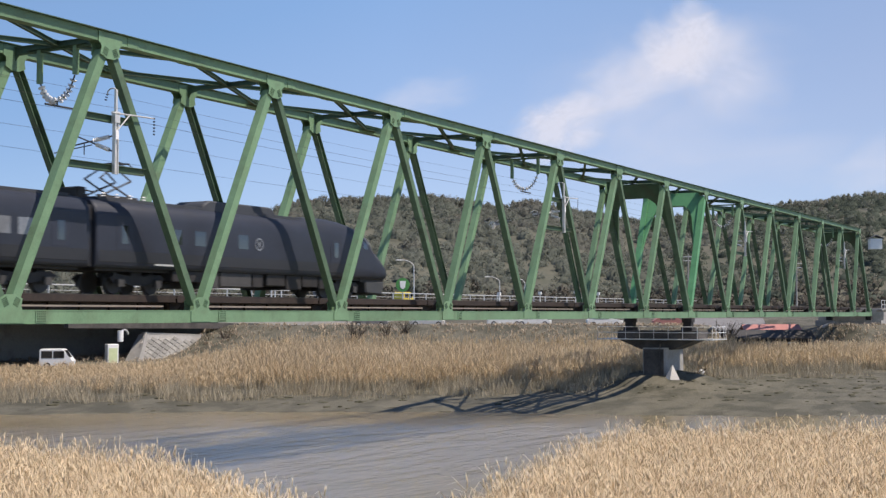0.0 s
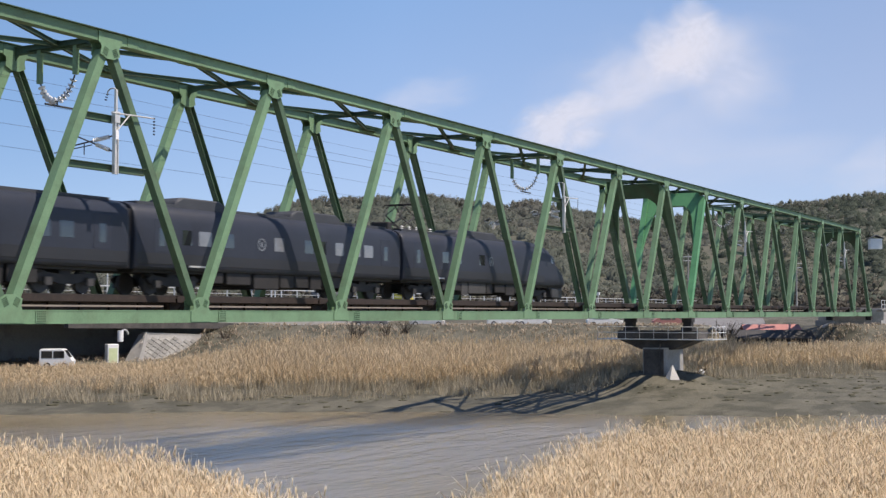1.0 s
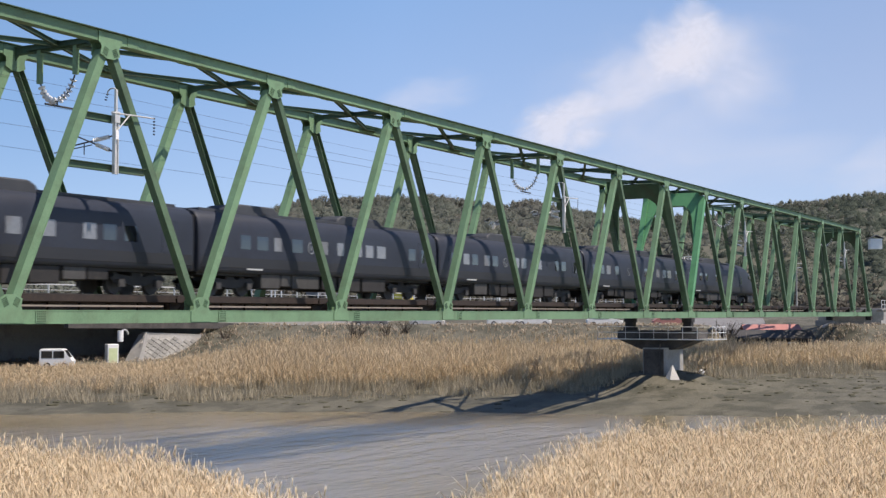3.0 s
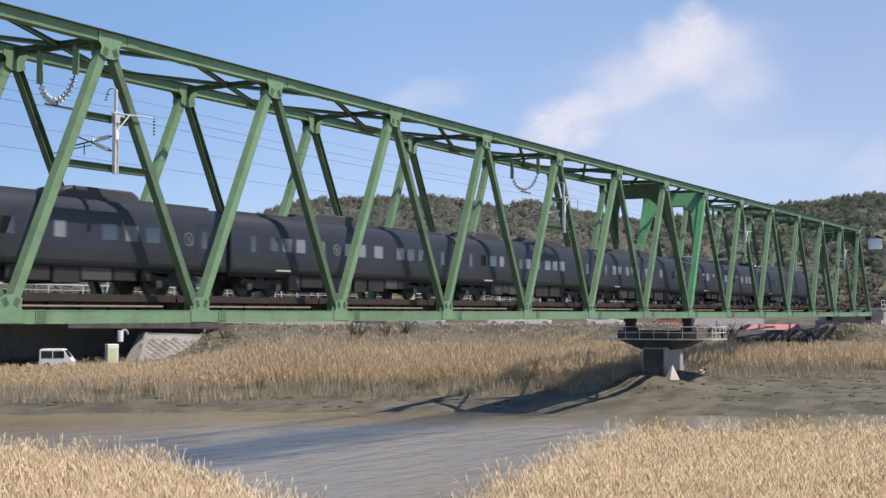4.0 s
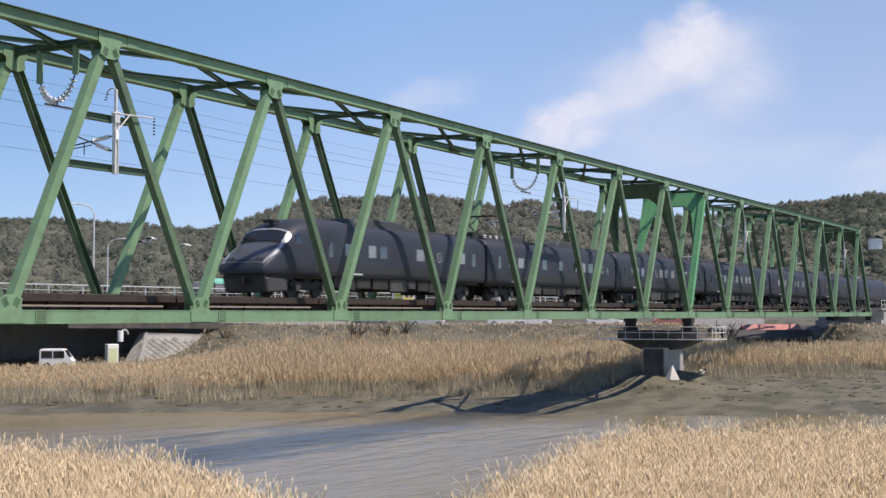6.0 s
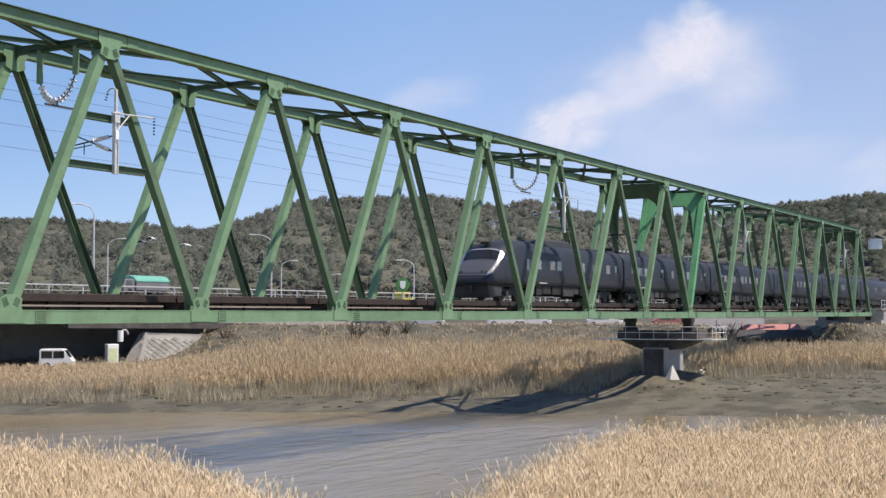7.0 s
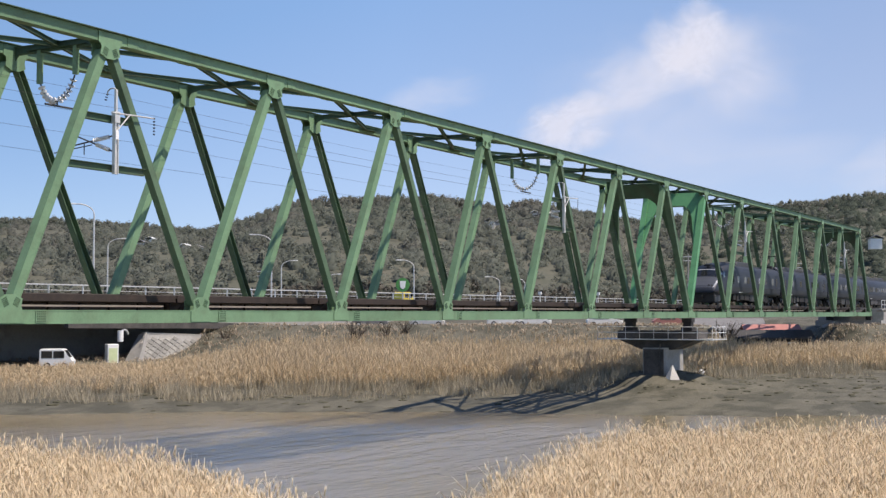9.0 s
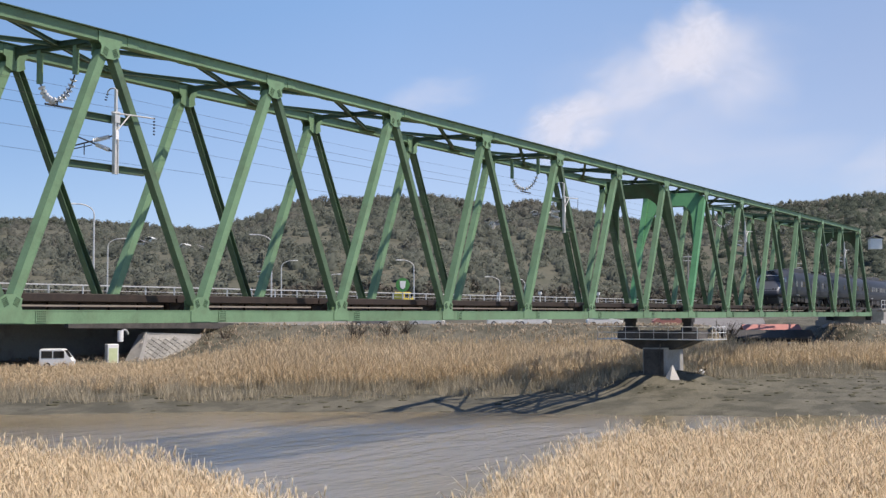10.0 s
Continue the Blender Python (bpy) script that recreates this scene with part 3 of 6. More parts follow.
def build_pier():
    x, y = LOW_X[PIER_NODE] + 0.9, W / 2
    pr = thing("bridge_pier", "grey concrete hammerhead pier standing on river mud", "bridge pier", at=pose(x, y, 0))
    bm = bmesh.new()
    pts = []
    for cx, cy, a0 in ((1.9, -0.7, -90), (1.9, 0.7, 0), (-1.9, 0.7, 90), (-1.9, -0.7, 180)):
        for i in range(4):
            a = radians(a0 + i * 30)
            pts.append((cx + 0.3 * math.cos(a), cy + 0.3 * math.sin(a)))
    profile(bm, pts, -7.2, -2.6, "z")
    part("shaft", bm, CONCRETE, pr)
    # thin dark slab that paints shade, with some stain, on the end turned from the sun
    bm = bmesh.new()
    block(bm, (-2.26, -0.82, -7.2), (-2.205, 0.82, -2.7))
    part("end_face", bm, CONCRETE_DARK, pr, "end face of the shaft, dark with stain and painted shade")
    bm = bmesh.new()
    rod(bm, (-2.32, -0.55, -6.8), (-2.32, -0.55, -2.3), 0.035)
    part("drain_pipe", bm, UNDER_BOX, pr, "grey drain pipe")
    # pale cone added to stand for a bright sunlit triangle at the foot
    bm = bmesh.new()
    bmesh.ops.create_cone(bm, cap_ends=True, segments=5, radius1=0.66, radius2=0.05, depth=1.1, matrix=pose(-2.35, -1.6, -4.5, 0, 0, 20))
    part("rubble_cone", bm, PLASTER, pr, "pale cone added for the sunlit triangle at the foot")
    bm = bmesh.new()
    profile(bm, [(-3.3, -1.25), (3.3, -1.25), (3.3, -1.95), (1.3, -2.75), (-1.3, -2.75), (-3.3, -1.95)], -1.5, 1.2, "x")
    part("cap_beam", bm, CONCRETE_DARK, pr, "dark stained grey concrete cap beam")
    for yy in (-W / 2, W / 2):
        bm = bmesh.new()
        block(bm, (-1.35, yy - 0.45, -1.25), (-0.45, yy + 0.45, -0.95))
        block(bm, (-1.25, yy - 0.32, -0.95), (-0.55, yy + 0.32, -0.60))
        block(bm, (-1.30, yy - 0.40, -0.60), (-0.50, yy + 0.40, -0.275))
        part("bearing", bm, UNDER, pr, "black steel bridge bearing")
    bm = bmesh.new()
    for s in (-1, 1):
        y0 = s * 3.3
        block(bm, (-1.7, min(y0, y0 + s * 1.5), -1.98), (1.4, max(y0, y0 + s * 1.5), -1.90))
    block(bm, (-2.2, -4.8, -1.98), (-1.52, 4.8, -1.90))
    part("walkway", bm, GALV, pr, "grey steel inspection walkway")
    for i in range(9):
        yy = -4.75 + i * 9.5 / 8
        bm = bmesh.new()
        rod(bm, (-2.15, yy, -1.9), (-2.15, yy, -0.95), 0.02)
        part("railing_post", bm, WHITE, pr)
    for xx in (-1.2, -0.2, 0.8, 1.35):
        bm = bmesh.new()
        rod(bm, (xx, -4.75, -1.9), (xx, -4.75, -0.95), 0.02)
        part("railing_post", bm, WHITE, pr)
    for z in (-0.95, -1.4):
        bm = bmesh.new()
        rod(bm, (-2.15, -4.75, z), (-2.15, 4.75, z), 0.022)
        rod(bm, (-2.15, -4.75, z), (1.35, -4.75, z), 0.022)
        part("handrail", bm, WHITE, pr)


# ---- overhead line ----
def insulator(bm, a, b, discs, r):
    a, b = Vector(a), Vector(b)
    for i in range(discs):
        p, q = a.lerp(b, (i + 0.15) / discs), a.lerp(b, (i + 0.6) / discs)
        rod(bm, p, q, r, r * 0.55, 10)


def build_hanger(x):
    hg = thing("wire_hanger", "suspended v-string insulators holding the contact wire below the truss", "insulator", "v-string wire hangers")
    y = W / 2
    half = 0.92
    for k, z1 in ((1, H - 1.35), (-1, H - 1.15)):
        bm = bmesh.new()
        bar(bm, (x, y + k * half, H - 0.06), (x, y + k * half, z1), 0.17, 0.17)
        part("drop_post", bm, GREEN, hg)
    bm = bmesh.new()
    rod(bm, (x, y - 2.2, H - 0.12), (x, y + 2.2, H - 0.12), 0.06)
    part("cross_tube", bm, GREEN_DULL, hg)
    low = Vector((x, y, H - 2.1))
    for k, z1 in ((1, H - 1.35), (-1, H - 1.15)):
        top = Vector((x, y + k * (half - 0.05), z1 - 0.02))
        sag = Vector((0, k * 0.10, -0.16))
        points = [top.lerp(low, u) + sag * math.sin(math.pi * u) for u in (0.10, 0.25, 0.40, 0.55, 0.70, 0.85, 1.0)]
        bm = bmesh.new()
        for a, b in zip(points, points[1:]):
            insulator(bm, a, a.lerp(b, 0.8), 1, 0.145)
        part("insulator_string", bm, PORCELAIN, hg, "white porcelain discs")
        bm = bmesh.new()
        for a, b in zip([top] + points, points):
            rod(bm, a, b, 0.03)
        part("link", bm, WIRE, hg)
    bm = bmesh.new()
    rod(bm, low + Vector((-0.6, 0, -0.16)), low + Vector((0.8, 0, -0.16)), 0.04)
    rod(bm, low, low + Vector((0, 0, -0.18)), 0.03)
    part("clamp", bm, WIRE, hg)


def build_mast(x, top):
    """A post on two rails between the near truss's diagonals, with cantilever insulators over the track."""
    ms = thing("catenary_bracket_post", "pale steel post with insulated arms bolted to two green rails", "catenary post", "catenary posts on the truss")
    z0, z1, zt = 5.41, 7.21, 8.3
    # two green rails carry the post from diagonal to diagonal
    for z in (z0, z1):
        reach = (H - z) * 0.49 - 0.2
        bm = bmesh.new()
        block(bm, (top - reach, -0.10, z - 0.13), (top + reach, 0.10, z - 0.11))
        block(bm, (top - reach, -0.01, z - 0.11), (top + reach, 0.01, z + 0.11))
        block(bm, (top - reach, -0.10, z + 0.11), (top + reach, 0.10, z + 0.13))
        part("carrier_rail", bm, GREEN_DULL, ms, "dull green steel rail")
    py = -0.19
    bm = bmesh.new()
    for k in (-1, 1):
        block(bm, (x + k * 0.085 - 0.015, py - 0.07, z0 - 0.22), (x + k * 0.085 + 0.015, py + 0.07, z1 + 0.28))
    block(bm, (x - 0.07, py - 0.02, z0 - 0.22), (x + 0.07, py + 0.02, z1 + 0.28))
    part("post", bm, GALV, ms, "pale grey steel post")
    bm = bmesh.new()
    block(bm, (x - 0.045, py - 0.045, z1 + 0.28), (x + 0.045, py + 0.045, zt))
    block(bm, (x - 0.13, py - 0.09, z1 - 0.14), (x + 0.13, py + 0.09, z1 + 0.28))
    part("upper_post", bm, GALV, ms)
    bm = bmesh.new()
    hook = [(0.0, 0.0), (0.10, 0.06), (0.28, 0.06), (0.40, -0.02), (0.43, -0.16)]
    for (u0, v0), (u1, v1) in zip(hook, hook[1:]):
        rod(bm, (x, py + u0, zt + v0), (x, py + u1, zt + v1), 0.025)
    part("hook", bm, GALV, ms)
    bm = bmesh.new()
    insulator(bm, (x, py + 0.43, zt - 0.12), (x, py + 0.52, zt - 0.40), 3, 0.06)
    part("small_insulator", bm, BROWN_PORCELAIN, ms)
    # feeder arm on the river side with its stay
    bm = bmesh.new()
    rod(bm, (x - 0.3, py - 0.08, z1 + 0.20), (x + 1.95, py - 0.12, z1 + 0.26), 0.03)
    part("feeder_arm", bm, GALV, ms)
    bm = bmesh.new()
    rod(bm, (x, py - 0.08, z1 - 0.42), (x + 0.62, py - 0.10, z1 + 0.22), 0.028)
    part("stay", bm, GALV, ms)
    bm = bmesh.new()
    insulator(bm, (x + 1.92, py - 0.12, z1 + 0.30), (x + 1.92, py - 0.12, z1 - 0.42), 6, 0.05)
    part("feeder_insulator", bm, BROWN_PORCELAIN, ms)
    # two cantilevers towards the wire
    joint = Vector((x - 0.25, W / 2 - 0.1, z0 + 0.72))
    for za, zb, reach in ((z1 - 0.62, z1 - 0.92, 1.0), (z0 + 0.62, z0 + 1.30, 0.86)):
        a, b = Vector((x - 0.08, py + 0.08, za)), Vector((x - 0.25, py + 2.1 * reach, zb))
        bm = bmesh.new()
        rod(bm, a, b, 0.028)
        part("cantilever_tube", bm, WIRE, ms)
        bm = bmesh.new()
        rod(bm, a.lerp(b, 0.10), a.lerp(b, 0.42), 0.05, sides=10)
        insulator(bm, a.lerp(b, 0.08), a.lerp(b, 0.44), 9, 0.085)
        part("insulator", bm, PORCELAIN, ms, "white porcelain insulator")
    bm = bmesh.new()
    rod(bm, (x - 0.16, py + 1.0, z0 + 0.90), joint + Vector((0, 0.3, -0.02)), 0.02)
    rod(bm, (x - 0.20, py + 1.35, z0 + 1.0), (x - 0.20, py + 1.35, z0 + 0.55), 0.02)
    rod(bm, (x - 0.25, py + 2.0, z0 + 1.3), (x - 0.25, py + 2.25, z0 + 1.5), 0.02)
    part("steady_arm", bm, WIRE, ms)
    bm = bmesh.new()
    block(bm, (x - 0.11, py - 0.115, z1 - 0.75), (x + 0.05, py - 0.085, z1 - 0.42))
    part("number_plate", bm, PORCELAIN, ms, "small white plate")


def build_wires():
    y = W / 2
    for label, yy, zz, r, sag in (("contact wire", y, RAIL_TOP + 5.2, 0.009, 0.0), ("messenger wire", y, RAIL_TOP + 6.1, 0.009, 0.15), ("feeder wire", W - 0.9, 8.15, 0.013, 0.2),
                                  ("feeder wire", W - 0.6, 8.6, 0.011, 0.2), ("earth wire", W - 0.2, 9.2, 0.009, 0.2)):
        bm = bmesh.new()
        pts = []
        for i in range(60):
            x = -45 + i * 5
            pts.append(Vector((x, yy, zz - sag * abs(math.sin((x - 10) * math.pi / 45.3)))))
        for a, b in zip(pts, pts[1:]):
            rod(bm, a, b, r * 0.6, sides=4)
        ob = part("overhead_wire", bm, WIRE)
        tagged(ob, "thin dark overhead " + label + " along the railway", "overhead wire", "overhead wires")


# ---- the train ----
CAR = 19.72
TIP = 10.95


def body_ring():
    """Half-outline of the car body above the rail: (half width, height)."""
    return [(1.34, 0.98), (1.44, 1.10), (1.475, 1.55), (1.475, 2.05), (1.47, 2.50), (1.45, 2.90), (1.38, 3.20), (1.20, 3.44), (0.85, 3.58), (0.40, 3.64)]


# the cab end: distance back from the tip, narrowing, drop of the low edge, height of the top
NOSE = [(0.0, 0.80, 0.5, 1.21), (0.06, 0.855, 0.8, 1.38), (0.25, 0.90, 1, 1.62), (0.7, 0.935, 1, 2.00), (1.36, 0.955, 1, 2.46), (1.42, 0.955, 1, 2.50), (1.88, 0.96, 1, 3.06), (1.98, 0.965, 1, 3.14),
        (2.5, 0.985, 1, 3.40), (3.1, 0.995, 1, 3.57), (3.9, 1, 1, 3.70), (4.9, 1, 1, 3.79), (6.4, 1, 1, 3.77), (7.8, 1, 1, 3.64)]


def ring_point(r, k, low, top):
    """The point at r (0 the low edge, 9 the crown) along the half-outline, as (half width, height)."""
    half = body_ring()
    i = min(int(r), len(half) - 2)
    f = r - i
    w, z = (half[i][0] * (1 - f) + half[i + 1][0] * f, half[i][1] * (1 - f) + half[i + 1][1] * f)
    z = 1.15 + (z - 1.15) * (top - 1.15) / 2.49 if z > 1.15 else 1.15 - (1.15 - z) * low
    return w * k, z


def shell(bm, stations):
    """A skin through rings of (x, narrowing, drop of the low edge, height of the top)."""
    rings = []
    for x, k, low, top in stations:
        pts = [ring_point(r, k, low, top) for r in range(10)]
        ring = [(-w, z) for w, z in pts] + [(w, z) for w, z in pts[::-1]]
        rings.append([bm.verts.new((x, w, z)) for w, z in ring])
    n = len(rings[0])
    for a, b in zip(rings, rings[1:]):
        for i in range(n):
            j = (i + 1) % n
            bm.faces.new((a[i], a[j], b[j], b[i]))
    bm.faces.new(rings[0])
    bm.faces.new(rings[-1][::-1])


def nose_patch(bm, nose, side, edges, out=0.018, across=4):
    """A plate on the cab's skin through (distance back from the tip, r of one edge, r of the other)."""
    us = [n[0] for n in NOSE]
    rows = []
    for u, r0, r1 in edges:
        k, low, top = (float(np.interp(u, us, [n[c] for n in NOSE])) for c in (1, 2, 3))
        row = []
        for i in range(across + 1):
            r = r0 + (r1 - r0) * i / across
            w, z = (ring_point(r, k, low, top) if r <= 9 else (ring_point(9, k, low, top)[0] * (10 - r), ring_point(9, k, low, top)[1]))
            row.append(Vector((nose * (TIP - u), side * w, z)))
        rows.append(row)
    grid = []
    for i, row in enumerate(rows):
        line = []
        for j, p in enumerate(row):
            along = rows[min(i + 1, len(rows) - 1)][j] - rows[max(i - 1, 0)][j]
            over = row[min(j + 1, across)] - row[max(j - 1, 0)]
            nrm = along.cross(over).normalized()
            if nrm.z * 2 + nrm.y * side + nrm.x * nose < 0:
                nrm.negate()
            line.append((bm.verts.new(p + nrm * out), bm.verts.new(p - nrm * 0.03)))
        grid.append(line)
    n, m = len(grid), across + 1
    for i in range(n - 1):
        for j in range(m - 1):
            for t in (0, 1):
                bm.faces.new([grid[i + a][j + b][t] for a, b in ((0, 0), (1, 0), (1, 1), (0, 1))])
    rim = [(i, 0) for i in range(n)] + [(n - 1, j) for j in range(1, m)] + [(i, m - 1) for i in range(n - 2, -1, -1)] + [(0, j) for j in range(m - 2, 0, -1)]
    for (i, j), (i2, j2) in zip(rim, rim[1:] + rim[:1]):
        bm.faces.new((grid[i][j][0], grid[i2][j2][0], grid[i2][j2][1], grid[i][j][1]))


def side_panel(bm, x0, x1, z0, z1, side, out=0.012, thick=0.02):
    """A plate that follows the body's side between two heights."""
    def half_at(z):
        r = body_ring()
        return float(np.interp(z, [p[1] for p in r], [p[0] for p in r]))
    zs = np.linspace(z0, z1, 4)
    outer = [[bm.verts.new((x, side * (half_at(z) + out), z)) for z in zs] for x in (x0, x1)]
    inner = [[bm.verts.new((x, side * (half_at(z) + out - thick), z)) for z in zs] for x in (x0, x1)]
    for i in range(3):
        bm.faces.new((outer[0][i], outer[1][i], outer[1][i + 1], outer[0][i + 1]))
    for x in (0, 1):
        bm.faces.new(outer[x] + inner[x][::-1])
    for i in (0, 3):
        bm.faces.new((outer[0][i], outer[1][i], inner[1][i], inner[0][i]))


def bogie(parent, x):
    bm = bmesh.new()
    for s in (-1, 1):
        profile(bm, [(x - 1.55, 0.62), (x - 1.3, 0.78), (x - 0.5, 0.70), (x + 0.5, 0.70), (x + 1.3, 0.78), (x + 1.55, 0.62), (x + 1.3, 0.40), (x + 0.8, 0.42), (x + 0.4, 0.34), (x - 0.4, 0.34), (x - 0.8, 0.42), (x - 1.3, 0.40)],
                s * 0.92 - 0.08, s * 0.92 + 0.08)
    block(bm, (x - 0.3, -0.9, 0.42), (x + 0.3, 0.9, 0.85))
    bg = part("bogie", bm, UNDER, parent)
    for dx in (-1.05, 1.05):
        for s in (-1, 1):
            bm = bmesh.new()
            rod(bm, (x + dx, s * 0.60, 0.43), (x + dx, s * 0.73, 0.43), 0.43, sides=24)
            rod(bm, (x + dx, s * 0.54, 0.43), (x + dx, s * 0.60, 0.43), 0.455, sides=24)
            part("wheel", bm, UNDER_BOX, bg)
            bm = bmesh.new()
            block(bm, (x + dx - 0.16, min(s * 1.0, s * 1.14), 0.28), (x + dx + 0.16, max(s * 1.0, s * 1.14), 0.58))
            part("axle_box", bm, UNDER_BOX, bg)
    return bg


def build_car(index, nose=0, pantograph=False, seed=0):
    """nose: +1 or -1 where that end is a driving cab."""
    rng = random.Random(seed)
    car = thing("train_car", "dark grey express train " + ("driving car with a rounded nose" if nose else "middle car with a row of side windows"), "train car", "cars of the train")
    h = CAR / 2
    bm = bmesh.new()
    if nose:
        st = [(-h, 0.97, 1, 3.62), (-h + 0.10, 1, 1, 3.64), (0.0, 1, 1, 3.64)] + [(TIP - u, k, low, top) for u, k, low, top in NOSE[::-1]]
        shell(bm, [(nose * x, k, low, top) for x, k, low, top in st])
    else:
        shell(bm, [(-h, 0.97, 1, 3.62), (-h + 0.10, 1, 1, 3.64), (h - 0.10, 1, 1, 3.64), (h, 0.97, 1, 3.62)])
    body = part("body", bm, TRAIN_GREY, car, smooth=True)
    body.data.polygons.foreach_set("use_smooth", [len(p.vertices) == 4 for p in body.data.polygons])
    end_lo, end_hi = (-h + 0.15, h - 0.15)
    if nose > 0:
        end_hi = TIP - 3.6
    if nose < 0:
        end_lo = 3.6 - TIP
    for s in (-1, 1):
        bm = bmesh.new()
        side_panel(bm, end_lo, end_hi, 1.0, 1.62, s, 0.010)
        part("skirt_panel", bm, TRAIN_LOW, body)
        # windows, with a gap for the emblem
        ex = {0: 0.0, 5: 7.4, 6: 4.4}.get(index, -1.9)
        x = end_lo + 2.6
        share, pale = ((0.25, 0.1) if index == 0 else (0.5, 0.7) if index == 6 else (0.8, 0.6))
        while x < end_hi - 2.6:
            wide = rng.choice((0.68, 0.68, 0.8, 0.55))
            if rng.random() < share and not ex - 1.0 < x < ex + 0.4:
                bm = bmesh.new()
                side_panel(bm, x, x + wide, 2.0, 2.60, s, 0.008)
                part("window", bm, BLIND if rng.random() < pale else GLASS, body)
            x += wide + rng.choice((0.36, 0.45, 0.8))
        for dx in ((end_lo + 0.9), (end_hi - 1.8)):
            bm = bmesh.new()
            side_panel(bm, dx, dx + 0.9, 1.08, 2.95, s, 0.014)
            door = part("door", bm, TRAIN_GREY, body)
            bm = bmesh.new()
            side_panel(bm, dx + 0.28, dx + 0.62, 1.9, 2.6, s, 0.020)
            part("door_window", bm, GLASS, door)
        # emblem ring and a pale stripe plate
        bm = bmesh.new()
        for i in range(20):
            a, b = i * math.pi / 10, (i + 1) * math.pi / 10
            bar(bm, (ex + 0.25 * math.cos(a), s * 1.485, 2.25 + 0.25 * math.sin(a)), (ex + 0.25 * math.cos(b), s * 1.485, 2.25 + 0.25 * math.sin(b)), 0.05, 0.02)
        block(bm, (ex - 0.05, min(s * 1.475, s * 1.49), 2.14), (ex + 0.05, max(s * 1.475, s * 1.49), 2.36))
        part("emblem", bm, BLIND, body, "pale ring emblem")
        bm = bmesh.new()
        side_panel(bm, end_lo + 3.05, end_lo + 4.15, 1.12, 1.19, s, 0.024)
        part("step_plate", bm, GALV, body)
    # roof
    bm = bmesh.new()
    block(bm, (-h + 0.6, -0.95, 3.48), (h - (5.8 if nose > 0 else 0.6), 0.95, 3.665))
    if nose < 0:
        bm.free()
        bm = bmesh.new()
        block(bm, (-h + 5.8, -0.95, 3.48), (h - 0.6, 0.95, 3.665))
    part("roof_deck", bm, TRAIN_ROOF, body)
    units = [(-5.2, 3.4), (3.2, 4.2)] if index % 2 else [(-0.5, 5.2)]
    for ux, length in units:
        bm = bmesh.new()
        profile(bm, [(ux - length / 2, 3.55), (ux - length / 2 + 0.12, 3.82), (ux - length / 2 + 0.5, 4.0), (ux + length / 2 - 0.5, 4.0), (ux + length / 2 - 0.12, 3.82), (ux + length / 2, 3.55)], -0.85, 0.85)
        part("air_conditioner", bm, TRAIN_ROOF, car, bevel=0.06)
    bm = bmesh.new()
    rod(bm, (-h + (6.2 if nose < 0 else 0.8), -0.75, 3.67), (h - (6.2 if nose > 0 else 0.8), -0.75, 3.67), 0.022)
    part("roof_cable", bm, UNDER_BOX, car)
    # underfloor
    for bx in (-7.1, 7.1):
        bogie(car, bx)
    x = -5.4
    while x < 5.1:
        ln = rng.uniform(0.7, 2.2)
        bm = bmesh.new()
        low = rng.uniform(0.26, 0.52)
        block(bm, (x, -1.28, low), (min(x + ln, 5.4), 1.28, 0.985))
        part("equipment_box", bm, rng.choice((UNDER, UNDER, UNDER, UNDER_BOX)), car, bevel=0.03)
        x += ln + rng.uniform(0.06, 0.3)
    bm = bmesh.new()
    block(bm, (-h + 0.3, -1.1, 0.86), (h - 0.3, 1.1, 0.985))
    part("underframe", bm, UNDER, car)
    if nose != -1:
        bm = bmesh.new()
        block(bm, (-h - 0.28, -1.22, 1.0), (-h, 1.22, 3.3))
        part("gangway", bm, BLACK, car, "black rubber gangway bellows")
    if pantograph:
        px = -h + 2.1
        bm = bmesh.new()
        for yy in (-0.5, 0.5):
            block(bm, (px - 1.1, yy - 0.05, 3.72), (px + 1.1, yy + 0.05, 3.80))
        for xx in (-0.9, 0.9):
            block(bm, (px + xx - 0.06, -0.55, 3.6), (px + xx + 0.06, 0.55, 3.74))
        pan = part("pantograph", bm, UNDER_BOX, car, "diamond pantograph raised to the wire")
        bm = bmesh.new()
        for yy in (-0.45, 0.45):
            rod(bm, (px - 0.75, yy, 3.8), (px + 0.85, yy * 0.9, 4.45), 0.04)
            rod(bm, (px + 0.75, yy, 3.8), (px - 0.85, yy * 0.9, 4.45), 0.04)
            rod(bm, (px - 0.85, yy * 0.9, 4.45), (px + 0.2, yy * 0.6, 5.08), 0.034)
            rod(bm, (px + 0.85, yy * 0.9, 4.45), (px - 0.2, yy * 0.6, 5.08), 0.034)
        part("pantograph_arms", bm, UNDER_BOX, pan)
        bm = bmesh.new()
        for xx in (-0.22, 0.22):
            rod(bm, (px + xx, -0.85, 5.06), (px + xx, 0.85, 5.06), 0.035)
            rod(bm, (px + xx, -0.85, 5.06), (px + xx, -1.0, 4.92), 0.03)
            rod(bm, (px + xx, 0.85, 5.06), (px + xx, 1.0, 4.92), 0.03)
        part("contact_strip", bm, UNDER, pan)
        bm = bmesh.new()
        block(bm, (-h - 0.05, -0.55, 3.55), (-h + 0.42, 0.55, 4.02))
        part("cable_head_box", bm, UNDER, car, "dark high-voltage cable box at the roof end", bevel=0.05)
        for yy in (-0.3, 0.3):
            bm = bmesh.new()
            rod(bm, (-h + 0.4, yy, 3.95), (px - 1.0, yy, 3.88), 0.03)
            part("roof_busbar", bm, UNDER, car)
        for k in range(5):
            bm = bmesh.new()
